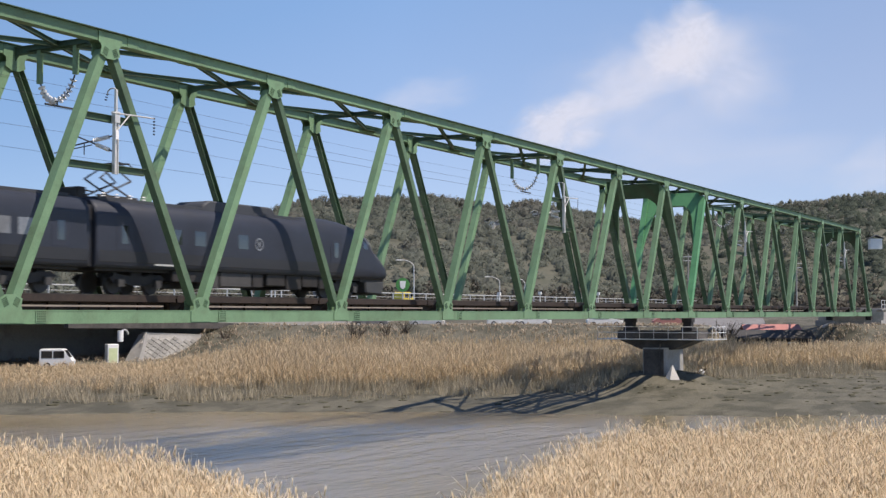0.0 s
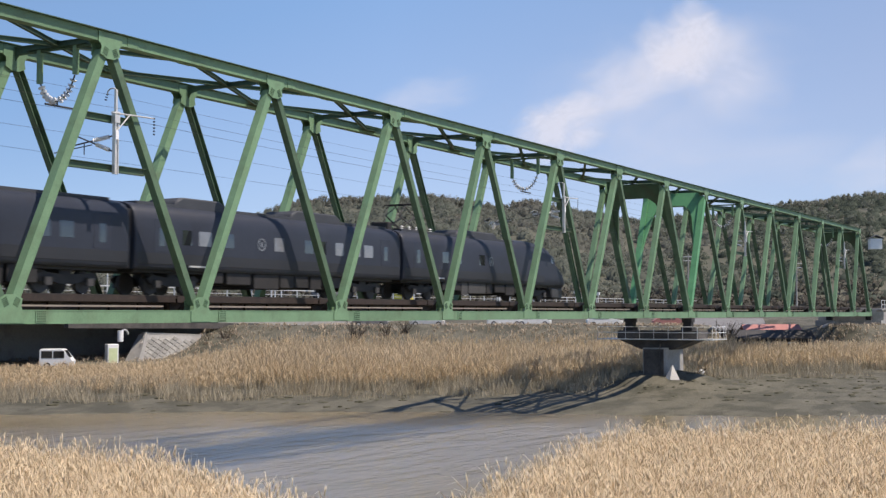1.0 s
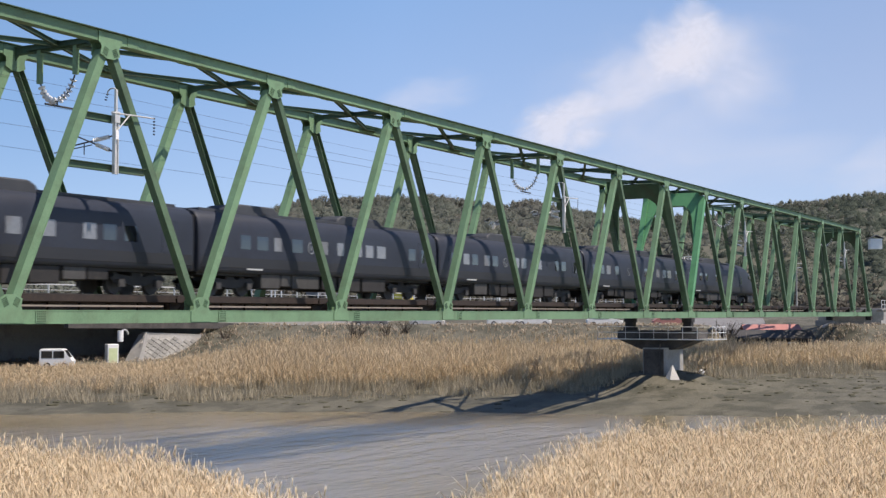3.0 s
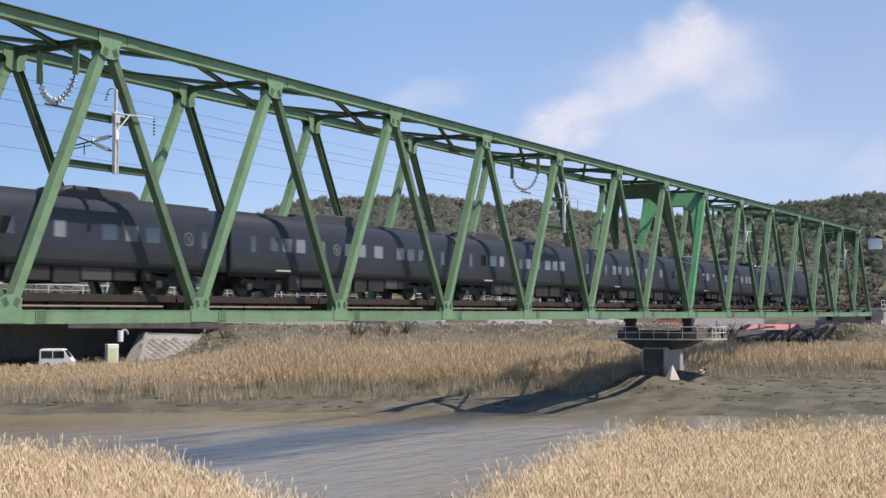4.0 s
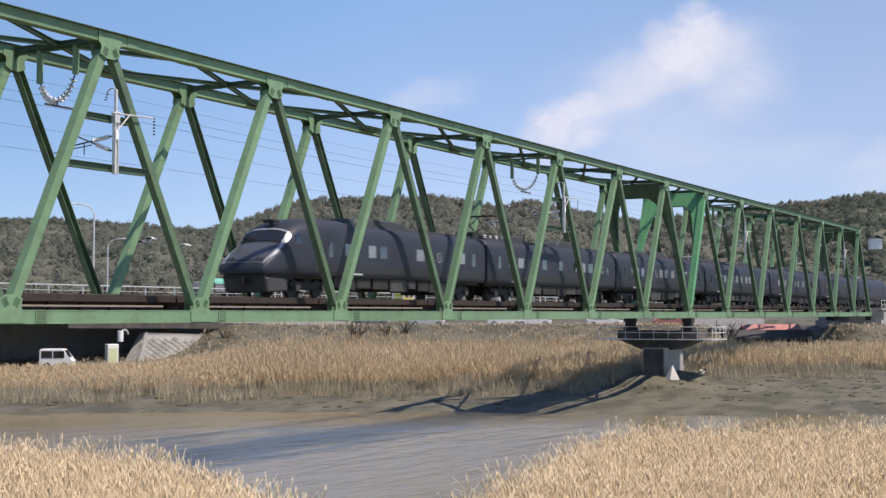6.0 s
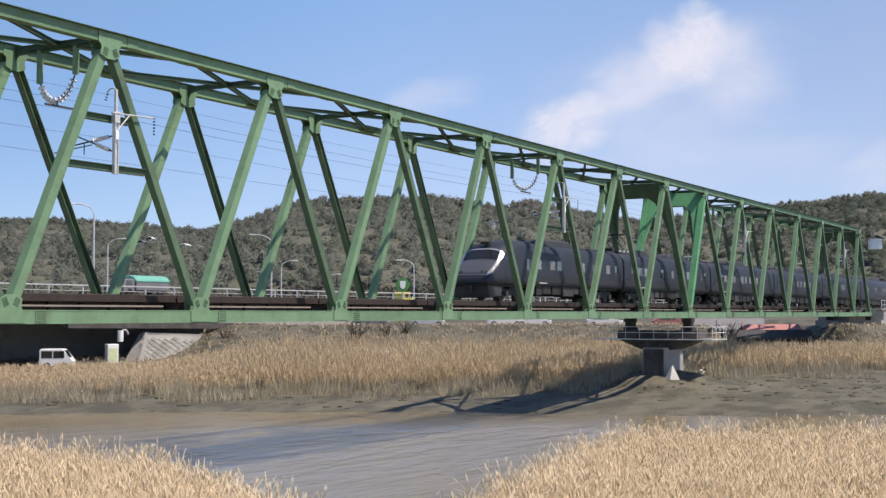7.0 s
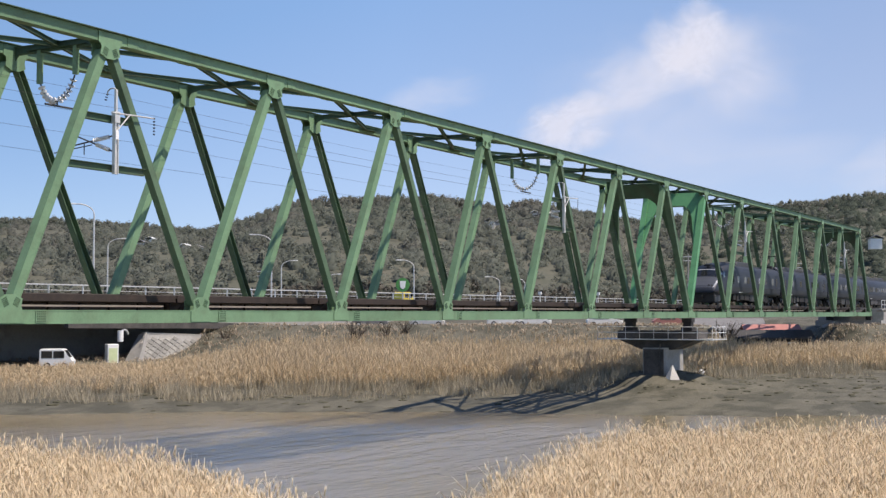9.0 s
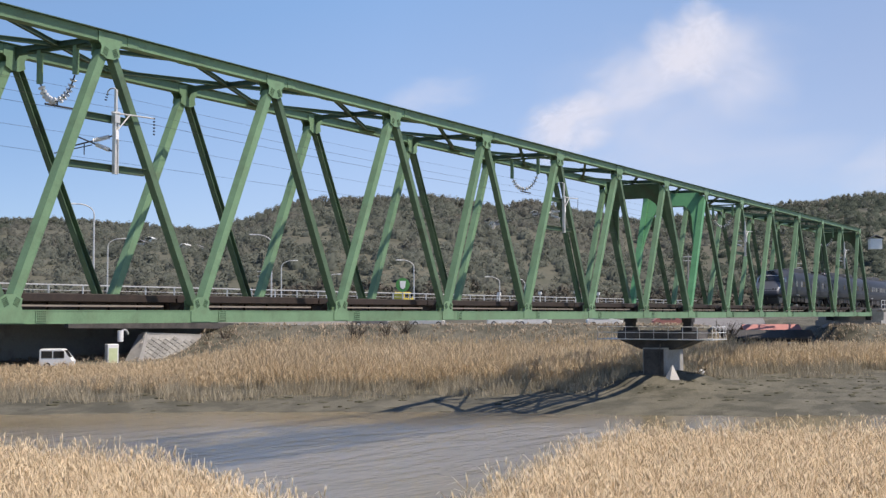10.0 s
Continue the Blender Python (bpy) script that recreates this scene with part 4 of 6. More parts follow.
            insulator(bm, (px - 1.0 + k * 0.75, -0.7, 3.6), (px - 1.0 + k * 0.75, -0.7, 3.9), 3, 0.09)
            part("roof_insulator", bm, PORCELAIN, car)
    if nose:
        n = nose
        # windscreen, hood, trim, lamps, skirt, coupler
        for s in (-1, 1):
            bm = bmesh.new()
            nose_patch(bm, n, s, [(1.46, 7.05, 10), (1.65, 7.02, 10), (1.87, 7.0, 10)], 0.020, 6)
            part("windscreen", bm, GLASS, car, "dark windscreen glass")
            bm = bmesh.new()
            nose_patch(bm, n, s, [(1.89, 7.0, 10), (1.97, 7.0, 10)], 0.024, 6)
            part("windscreen_header", bm, BRIGHT_TRIM, car, "silver header above the windscreen")
            bm = bmesh.new()
            nose_patch(bm, n, s, [(0.16, 7.0, 10), (0.4, 6.9, 10), (0.8, 6.85, 10), (1.2, 6.9, 10), (1.35, 6.95, 10)], 0.012, 6)
            part("nose_hood", bm, NOSE_SILVER, car, "dark silver grey front hood")
            # silver corner trim; its run down the hood edge is partly a painted highlight
            bm = bmesh.new()
            nose_patch(bm, n, s, [(0.16, 6.5, 6.9), (0.5, 6.0, 6.86), (0.9, 5.85, 6.8), (1.3, 6.0, 6.9), (1.5, 6.1, 6.98), (1.75, 5.9, 6.98), (1.97, 5.6, 6.98)], 0.022, 3)
            part("cab_side_trim", bm, BRIGHT_TRIM, car, "bright silver corner trim, with the hood edge's highlight painted in")
            bm = bmesh.new()
            nose_patch(bm, n, s, [(2.15, 4.3, 5.7), (2.55, 4.2, 5.8)], 0.014, 3)
            part("cab_side_window", bm, GLASS, car)
            for r in (7.45, 8.2):
                bm = bmesh.new()
                nose_patch(bm, n, s, [(0.30, r - 0.22, r + 0.22), (0.42, r - 0.22, r + 0.22)], 0.03, 2)
                part("lamp", bm, BLACK, car, "small dark lamp, unlit")
        bm = bmesh.new()
        profile(bm, [(TIP - 0.22, 0.88), (TIP - 2.0, 0.88), (TIP - 1.9, 0.24), (TIP - 0.40, 0.18)], -1.22, 1.22)
        for v in bm.verts:
            v.co.x *= n
        part("front_skirt", bm, SKIRT, car, "grey snow plough skirt under the nose", bevel=0.07)
        bm = bmesh.new()
        block(bm, (n * (TIP - 2.4), -1.16, 0.80), (n * (TIP - 0.22), 1.16, 1.0))
        part("buffer_beam", bm, UNDER, car)
        bm = bmesh.new()
        block(bm, (n * (TIP - 0.6), -0.2, 0.55), (n * (TIP + 0.12), 0.2, 0.85))
        part("coupler", bm, UNDER, car)
        bm = bmesh.new()
        block(bm, (n * (TIP - 2.45), -0.3, 3.42), (n * (TIP - 2.05), 0.3, 3.56))
        rod(bm, (n * (TIP - 2.25), 0, 3.0), (n * (TIP - 2.25), 0, 3.5), 0.08)
        part("horn", bm, UNDER, car)
    return car


# place along the line of the first gap between cars, by seconds
TRAIN_ROWS = [(0.0, 5.17), (1.0, 27.25), (2.5, 60.0), (4.5, 104.1), (5.5, 125.9), (7.5, 168.9), (9.0, 200.7), (10.0, 221.3)]
CARS = []


def build_train():
    for i in range(7):
        nose = 1 if i == 0 else (-1 if i == 6 else 0)
        car = build_car(i, nose, pantograph=i in (0, 5), seed=40 + i)
        offset = (10.0 if i == 0 else 10.0 - 20.0 * i)
        CARS.append((car, offset))


def motions():
    for car, offset in CARS:
        walk(car, [(t, pose(x + offset, W / 2, RAIL_TOP)) for t, x in TRAIN_ROWS])
    drift_clouds()
    walk(TRUCK[0], [(t, pose(x, ROAD_Y + 6.5, 1.9, 0, 0, 180)) for t, x in ((0.0, 122.0), (3.0, 120.5), (5.0, 111.5), (6.0, 97.2), (6.8, 86.4), (7.4, 78.2), (8.0, 69.5), (8.6, 60.5), (10.0, 39.5))])


# ---- reeds and growth ----
def ribbon(points, width, turn=0.0):
    """A narrow blade through points, as verts and tris."""
    c, s = math.cos(turn) * width / 2, math.sin(turn) * width / 2
    v, t = [], []
    for i, (x, y, z) in enumerate(points):
        k = 1.0 if i < len(points) - 1 else 0.25
        v += [(x - c * k, y - s * k, z), (x + c * k, y + s * k, z)]
        if i:
            b = 2 * i
            t += [(b - 2, b - 1, b), (b - 1, b + 1, b)]
    return v, t


def spindle(a, b, r):
    a, b = Vector(a), Vector(b)
    m = a.lerp(b, 0.4)
    v = [tuple(a), tuple(b)] + [(m.x + r * math.cos(k * math.pi / 2), m.y + r * math.sin(k * math.pi / 2), m.z) for k in range(4)]
    t = []
    for k in range(4):
        j = (k + 1) % 4
        t += [(0, 2 + j, 2 + k), (1, 2 + k, 2 + j)]
    return v, t


def reed_shape(rng, height, leaves, stalk, leaf, plume, split=0.5, low_leaves=False):
    verts, tris, mats = [], [], []

    def put(vt, m):
        v, t = vt
        tris.extend([(a + len(verts), b + len(verts), c + len(verts)) for a, b, c in t])
        verts.extend(v)
        mats.extend([m] * len(t))

    bend = rng.uniform(0.02, 0.16)
    az = rng.uniform(0, 6.28)
    bx, by = bend * math.cos(az), bend * math.sin(az)

    def on(u):
        return (bx * u * u * height, by * u * u * height, u * height)

    turn = rng.uniform(0, 3.14)
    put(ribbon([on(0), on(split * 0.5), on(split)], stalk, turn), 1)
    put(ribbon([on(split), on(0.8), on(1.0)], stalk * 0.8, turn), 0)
    for k in range(leaves):
        u = rng.uniform(0.45, 0.95) if not low_leaves else rng.uniform(0.2, 0.95)
        a = rng.uniform(0, 6.28)
        ln = rng.uniform(0.25, 0.5) * height / 2.2
        x, y, z = on(u)
        p1 = (x + 0.45 * ln * math.cos(a), y + 0.45 * ln * math.sin(a), z + 0.50 * ln)
        p2 = (x + 0.95 * ln * math.cos(a), y + 0.95 * ln * math.sin(a), z + rng.uniform(0.0, 0.6) * ln)
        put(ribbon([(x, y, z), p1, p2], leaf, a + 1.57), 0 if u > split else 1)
    if plume:
        x, y, z = on(0.98)
        a = az + rng.uniform(-0.5, 0.5)
        for k in range(2):
            ln = plume * rng.uniform(0.7, 1.1)
            dr = rng.uniform(0.1, 0.45)
            put(spindle((x, y, z - 0.05 * k), (x + ln * dr * math.cos(a + k), y + ln * dr * math.sin(a + k), z + ln * 0.9), rng.uniform(0.010, 0.017) * plume / 0.22), 2)
    return np.array(verts), np.array(tris), np.array(mats)


def with_height(d, s, sink=0.05):
    xy = np.array(EYE[:2]) + d[:, None] * FWD + s[:, None] * ACROSS
    return np.concatenate([xy, (ground_height(d, s) - sink)[:, None]], 1)


def build_reeds():
    rng = np.random.default_rng(5)
    pr = random.Random(5)
    mats = (REED, REED_LOW, PLUME)
    # the near bank
    shapes = [reed_shape(pr, pr.uniform(1.7, 2.25), 7, 0.010, 0.0125, 0.20 if k % 2 else 0) for k in range(12)]
    n = 60000
    d, s = rng.uniform(17.5, 41, n), rng.uniform(-16, 18, n)
    edge = np.interp(s, NEAR_S, NEAR_D)
    ragged = np.array([noise.noise(Vector((a * 0.6, 0.0, 7.0))) for a in s]) * 0.9
    gap = np.array([noise.noise(Vector((a * 0.5, b * 0.35, 2.0))) for a, b in zip(d, s)])
    keep = (d < edge - 0.4 + ragged) & (np.abs(s) < 0.40 * d + 1.0) & (gap > -0.42)
    p = with_height(d[keep], s[keep])
    p[:, 2] = np.maximum(p[:, 2], -5.75)
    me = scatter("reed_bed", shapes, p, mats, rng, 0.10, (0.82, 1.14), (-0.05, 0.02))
    tagged(new("reed_bed", me), "pale straw dry reeds with feathery plumes on the near bank", "reeds", kind="stuff")
    # the far bank
    shapes = []
    for k in range(8):
        vs, ts, ms, base = [], [], [], 0
        for j in range(6):
            h = pr.uniform(1.6, 2.4)
            az, off = pr.uniform(0, 6.28), np.array((pr.uniform(-0.4, 0.4), pr.uniform(-0.4, 0.4), 0))
            lx, ly = 0.1 * h * math.cos(az), 0.1 * h * math.sin(az)
            turn = pr.uniform(0, 3.14)
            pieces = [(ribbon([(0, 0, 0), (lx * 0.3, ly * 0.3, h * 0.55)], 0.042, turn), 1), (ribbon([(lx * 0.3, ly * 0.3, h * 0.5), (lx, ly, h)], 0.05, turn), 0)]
            for i in range(2):
                a, u, ln = pr.uniform(0, 6.28), pr.uniform(0.35, 0.9), pr.uniform(0.3, 0.6)
                pieces.append((ribbon([(lx * u, ly * u, h * u), (lx * u + ln * 0.5 * math.cos(a), ly * u + ln * 0.5 * math.sin(a), h * u + ln * 0.85)], 0.05, a + 1.57), 0 if u > 0.58 else 1))
            if j % 3 == 0:
                pieces.append((ribbon([(lx, ly, h - 0.1), (lx * 1.6, ly * 1.6, h + 0.3)], 0.06, turn + 1.2), 0))
            for (v, t), m in pieces:
                vs.append(np.array(v) + off), ts.append(np.array(t) + base), ms.append(np.full(len(t), m))
                base += len(v)
        shapes.append((np.concatenate(vs), np.concatenate(ts), np.concatenate(ms)))
    n = 21500
    d = 95 + 43 * rng.uniform(0, 1, n) ** 1.5
    share = rng.uniform(-0.38, 0.38, n)
    s = share * d
    edge = np.interp(s, REED_S, REED_D)
    ragged = np.array([noise.noise(Vector((a * 0.22, 0.0, 3.0))) + 0.5 * noise.noise(Vector((a * 0.9, 0.0, 4.0))) for a in s]) * 2.5
    xy = np.array(EYE[:2]) + d[:, None] * FWD + s[:, None] * ACROSS
    near_pier = (np.abs(xy[:, 0] - LOW_X[PIER_NODE] - 0.9) < 4.5) & (np.abs(xy[:, 1] - W / 2) < 3.2)
    back = np.interp(share, (-0.34, -0.22, -0.15), (117, 119, 138))
    inside = d - edge - ragged
    keep = (inside > 0) & ~near_pier & (d < back)
    tall = np.interp(share, (0.0, 0.06, 0.3), (1, 0.95, 0.92)) * np.interp(share, (-0.34, -0.2, -0.12), (0.42, 0.55, 1.0)) * np.interp(inside, (0, 1.0, 4), (0.6, 0.86, 1.0)) * rng.uniform(0.75, 1.12, n)
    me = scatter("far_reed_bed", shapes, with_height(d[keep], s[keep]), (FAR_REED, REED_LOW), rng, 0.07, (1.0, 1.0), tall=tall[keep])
    tagged(new("far_reed_bed", me), "orange straw dry reeds with grey lower stems across the river", "reeds", kind="stuff")
    # stubble and broken stems on the mud before the reeds
    shapes = []
    for k in range(6):
        vs, ts, base = [], [], 0
        for j in range(6):
            a, ln = pr.uniform(0, 6.28), pr.uniform(0.25, 1.1)
            off = np.array((pr.uniform(-0.4, 0.4), pr.uniform(-0.4, 0.4), 0))
            v, t = ribbon([(0, 0, 0), (0.2 * ln * math.cos(a), 0.2 * ln * math.sin(a), ln)], 0.04, pr.uniform(0, 3))
            vs.append(np.array(v) + off), ts.append(np.array(t) + base)
            base += len(v)
        t = np.concatenate(ts)
        shapes.append((np.concatenate(vs), t, np.zeros(len(t), int)))
    n = 11000
    share = rng.uniform(-0.38, 0.38, n)
    s = share * 97
    d = np.interp(s, REED_S, REED_D) + 3.0 - 8.5 * rng.uniform(0, 1, n) ** 2.2
    clump = np.array([noise.noise(Vector((a * 0.3, b * 0.3, 6.0))) for a, b in zip(d, s)])
    keep = clump > -0.1
    me = scatter("reed_stubble", shapes, with_height(d[keep], s[keep]), (REED_LOW,), rng, 0.2, (0.5, 1.3))
    tagged(new("reed_stubble", me), "broken grey reed stubble on the mud before the reeds", "reeds", kind="stuff")
    # dry grass on the bank behind the reeds
    shapes = []
    for k in range(5):
        vs, ts, base = [], [], 0
        for j in range(7):
            a, ln = pr.uniform(0, 6.28), pr.uniform(0.25, 0.7)
            v, t = ribbon([(0, 0, 0), (0.25 * ln * math.cos(a), 0.25 * ln * math.sin(a), 0.6 * ln), (0.75 * ln * math.cos(a), 0.75 * ln * math.sin(a), 0.8 * ln)], 0.06, a + 1.57)
            vs.append(np.array(v)), ts.append(np.array(t) + base)
            base += len(v)
        t = np.concatenate(ts)
        shapes.append((np.concatenate(vs), t, np.zeros(len(t), int)))
    n = 8500
    d = rng.uniform(132, 158, n)
    s = rng.uniform(-0.37, 0.37, n) * d
    patch = np.array([noise.noise(Vector((a * 0.15, b * 0.15, 9.0))) for a, b in zip(d, s)])
    keep = patch > -0.3
    me = scatter("bank_grass", shapes, with_height(d[keep], s[keep]), (SCRUB,), rng, 0.1, (0.4, 1.0))
    tagged(new("bank_grass", me), "withered brown grass tufts on the river bank", "grass", kind="stuff")
    # driftwood and clods on the mud
    bm = bmesh.new()
    for k in range(760):
        dd, ss = 90 + 24 * pr.random() ** 0.7, pr.uniform(-33, 40)
        if noise.noise(Vector((dd * 0.12, ss * 0.08, 1.5))) < -0.05:
            continue
        x, y = spot(dd, ss)
        z = float(ground_height(dd, ss))
        sz = 0.06 + 0.2 * pr.random() ** 2
        bmesh.ops.create_icosphere(bm, subdivisions=1, radius=sz, matrix=pose(x, y, z, 0, 0, pr.uniform(-60, 0)) @ Matrix.Diagonal((pr.uniform(1.2, 3.2), 1, 0.45, 1)))
    ob = part("mud_clods", bm, WEED)
    tagged(ob, "dark clods and litter lying on the tidal mud", "clods", kind="stuff")


def build_driftwood():
    """A dark log with a pale float lodged at the pier's foot."""
    x, y = 75.2, 1.2
    dw = thing("driftwood", "dark wet driftwood lodged against the pier foot", "driftwood", at=pose(x, y, float(ground_height(*np.array((FWD, ACROSS)) @ (np.array((x, y)) - EYE[:2]))) - 0.05, 0, 0, 20))
    bm = bmesh.new()
    rod(bm, (-1.6, 0, 0.15), (1.9, 0.2, 0.22), 0.26, 0.18, 10)
    part("log", bm, TWIG, dw)
    for k, (a, b) in enumerate((((0.3, 0.1, 0.2), (1.1, 0.9, 0.8)), ((-0.6, 0, 0.2), (-1.2, -0.7, 0.7)), ((1.2, 0.1, 0.2), (2.3, -0.5, 0.5)))):
        bm = bmesh.new()
        rod(bm, a, b, 0.09, 0.03, 6)
        part("branch", bm, TWIG, dw)
    bm = bmesh.new()
    bmesh.ops.create_uvsphere(bm, u_segments=12, v_segments=8, radius=0.22, matrix=Matrix.Translation((0.2, -0.35, 0.35)))
    part("float", bm, WHITE, dw, "white plastic float", smooth=True)


def bush(name, d, s, size, seed, label):
    """A bare bush: forked twigs from a root."""
    rng = random.Random(seed)
    x, y = spot(d, s)
    ob = thing(name, label, "bush", "bare bushes on the bank", at=pose(x, y, float(ground_height(d, s)) - 0.05))
    bm = bmesh.new()
    for k in range(26):
        a, up = rng.uniform(0, 6.28), rng.uniform(0.5, 1.3)
        p = Vector((rng.uniform(-0.3, 0.3), rng.uniform(-0.3, 0.3), 0)) * size
        way = Vector((math.cos(a), math.sin(a), up * 1.4)).normalized()
        for j in range(3):
            q = p + way * size * rng.uniform(0.3, 0.5)
            rod(bm, p, q, 0.035 * size / (j + 1), 0.02 * size / (j + 1), 4)
            for m in range(2):
                w2 = (way + Vector((rng.uniform(-1, 1), rng.uniform(-1, 1), rng.uniform(-0.2, 0.7)))).normalized()
                rod(bm, q, q + w2 * size * rng.uniform(0.2, 0.4), 0.013 * size, 0.005 * size, 3)
            p = q
            way = (way + Vector((rng.uniform(-0.4, 0.4), rng.uniform(-0.4, 0.4), 0.1))).normalized()
    part("branchwork", bm, TWIG, ob)


# ---- the wooded hills ----
def crown_shape(rng, leaves, spread=1.0, tall=1.0, leaf=(0.11, 0.25)):
    """Leaf clumps, small bent quads, over an uneven round crown."""
    v, t = [], []
    lobes = [(rng.normal(0, 0.35, 3) * (1, 1, 0.6), rng.uniform(0.5, 0.8)) for _ in range(4)]
    for k in range(leaves):
        c, r = lobes[k % 4]
        n = rng.normal(0, 1, 3)
        n[2] = abs(n[2]) * 0.9 - 0.15
        n /= np.linalg.norm(n)
        p = (c + n * r * rng.uniform(0.75, 1.08)) * (spread, spread, tall) + (0, 0, 0.55 * tall)
        a = np.cross(n, rng.normal(0, 1, 3))
        a /= np.linalg.norm(a) + 1e-6
        b = np.cross(n, a)
        sz = rng.uniform(*leaf)
        i = len(v)
        v += [p - a * sz - b * sz * 0.6, p + a * sz - b * sz * 0.6, p + n * sz * 0.4 + b * sz]
        t += [(i, i + 1, i + 2)]
    return np.array(v), np.array(t), np.zeros(len(t), int)


def lump_shape(rng, spread=1.0, tall=1.0, leaves=120):
    """A closed, uneven crown of several lobes with loose leaf clumps round it."""
    bm = bmesh.new()
    bmesh.ops.create_icosphere(bm, subdivisions=2, radius=1.0)
    bm.verts.ensure_lookup_table()
    shift = Vector(rng.uniform(-50, 50, 3))
    v = []
    for p in bm.verts:
        k = 1 + 0.42 * noise.noise(p.co * 1.5 + shift) + 0.22 * noise.noise(p.co * 3.6 + shift)
        v.append((p.co.x * k * spread * 0.74, p.co.y * k * spread * 0.74, (p.co.z * k * 0.6 + 0.45) * tall))
    t = [[q.index for q in f.verts] for f in bm.faces]
    bm.free()
    lv, lt, _ = crown_shape(rng, leaves, spread, tall, (0.08, 0.17))
    t = np.concatenate([np.array(t), lt + len(v)])
    return np.concatenate([np.array(v), lv]), t, np.zeros(len(t), int)


def build_woods():
    rng = np.random.default_rng(11)
    # the closed canopy: a billowing sheet of crowns
    ds, us = np.arange(352, 770, 2.6), np.arange(-0.40, 0.401, 0.0024)
    D, U = np.meshgrid(ds, us, indexing="ij")
    S = U * D
    X, Y = D, S
    cells = np.zeros(D.shape)
    for size, amp, k in ((8.0, 1.7, 0.0), (4.2, 0.8, 40.0)):
        gx, gy = np.floor(X / size).astype(int), np.floor(Y / size).astype(int)
        best = np.full(D.shape, 9.0)
        for ix in (-1, 0, 1):
            for iy in (-1, 0, 1):
                cx, cy = gx + ix, gy + iy
                hx = np.modf(np.abs(np.sin(cx * 127.1 + cy * 311.7 + k) * 43758.5453))[0]
                hy = np.modf(np.abs(np.sin(cx * 269.5 + cy * 183.3 + k) * 43758.5453))[0]
                best = np.minimum(best, np.hypot(X / size - cx - hx, Y / size - cy - hy) * (0.8 + 0.5 * hx))
        cells += amp * (1 - np.clip(best, 0, 1) ** 1.5)
    Z = hill_height(D, S) + cells - 2.6
    P = np.array(EYE[:2]) + D[..., None] * FWD + S[..., None] * ACROSS
    V = np.concatenate([P, Z[..., None]], -1).reshape(-1, 3)
    n, m = D.shape
    i = (np.arange(n - 1)[:, None] * m + np.arange(m - 1)[None]).ravel()
    tris = np.concatenate([np.stack([i, i + 1, i + m], -1), np.stack([i + 1, i + m + 1, i + m], -1)])
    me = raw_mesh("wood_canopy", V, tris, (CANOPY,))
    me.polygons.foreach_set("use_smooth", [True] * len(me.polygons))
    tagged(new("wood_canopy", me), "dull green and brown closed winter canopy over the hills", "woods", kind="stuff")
    # single crowns that stand out of it
    shapes = [lump_shape(rng, rng.uniform(0.8, 1.05), rng.uniform(0.75, 1.15) if k < 11 else 1.6) for k in range(12)]
    n = 6500
    d = 362 + 400 * rng.uniform(0, 1, n) ** 0.8
    s = rng.uniform(-0.37, 0.37, n) * d
    xy = np.array(EYE[:2]) + d[:, None] * FWD + s[:, None] * ACROSS
    p = np.concatenate([xy, (hill_height(d, s) - 1.3)[:, None]], 1)
    # evergreens take over towards the far end of the ridge, and stand in clumps elsewhere
    mixed = np.array([noise.noise(Vector((a * 0.02, b * 0.02, 5.0))) for a, b in zip(d, s)])
    dark = s / d + 0.10 * mixed > 0.19
    dark |= mixed > 0.5
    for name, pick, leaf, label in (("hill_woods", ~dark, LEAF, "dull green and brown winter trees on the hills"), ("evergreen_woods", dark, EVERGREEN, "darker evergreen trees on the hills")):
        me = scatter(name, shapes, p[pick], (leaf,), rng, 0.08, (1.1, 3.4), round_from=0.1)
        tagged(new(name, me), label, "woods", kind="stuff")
    n = 2600
    d = np.where(rng.uniform(0, 1, n) < 0.7, rng.uniform(725, 760, n), rng.uniform(380, 725, n))
    s = rng.uniform(-0.37, 0.37, n) * d
    p = np.concatenate([np.array(EYE[:2]) + d[:, None] * FWD + s[:, None] * ACROSS, (hill_height(d, s) + 0.6)[:, None]], 1)
    twiggy = [crown_shape(rng, 70, rng.uniform(0.6, 1.0), rng.uniform(0.9, 1.5)) for _ in range(6)]
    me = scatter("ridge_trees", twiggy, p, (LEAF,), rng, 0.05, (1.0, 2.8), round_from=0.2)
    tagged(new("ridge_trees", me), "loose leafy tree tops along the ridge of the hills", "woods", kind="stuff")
    leafy = [crown_shape(rng, 60, 1.0, rng.uniform(0.7, 1.0)) for _ in range(6)]
    # lower scrub and trees along the plain before the hills
    n = 1600
    d = rng.uniform(262, 385, n)
    s = (-0.37 + 0.74 * rng.uniform(0, 1, n) ** 1.9) * d
    p = np.concatenate([np.array(EYE[:2]) + d[:, None] * FWD + s[:, None] * ACROSS, np.maximum(ground_height(d, s), hill_height(d, s))[:, None]], 1)
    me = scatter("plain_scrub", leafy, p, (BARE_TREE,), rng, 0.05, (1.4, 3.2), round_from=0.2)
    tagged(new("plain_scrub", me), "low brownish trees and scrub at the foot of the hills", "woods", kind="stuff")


# ---- buildings, road and furniture of the far bank ----
def sight(across, up, d):
    """A place d metres out, by its share across and up."""
    x, y = spot(d, across * d)
    return x, y, EYE[2] + up * d


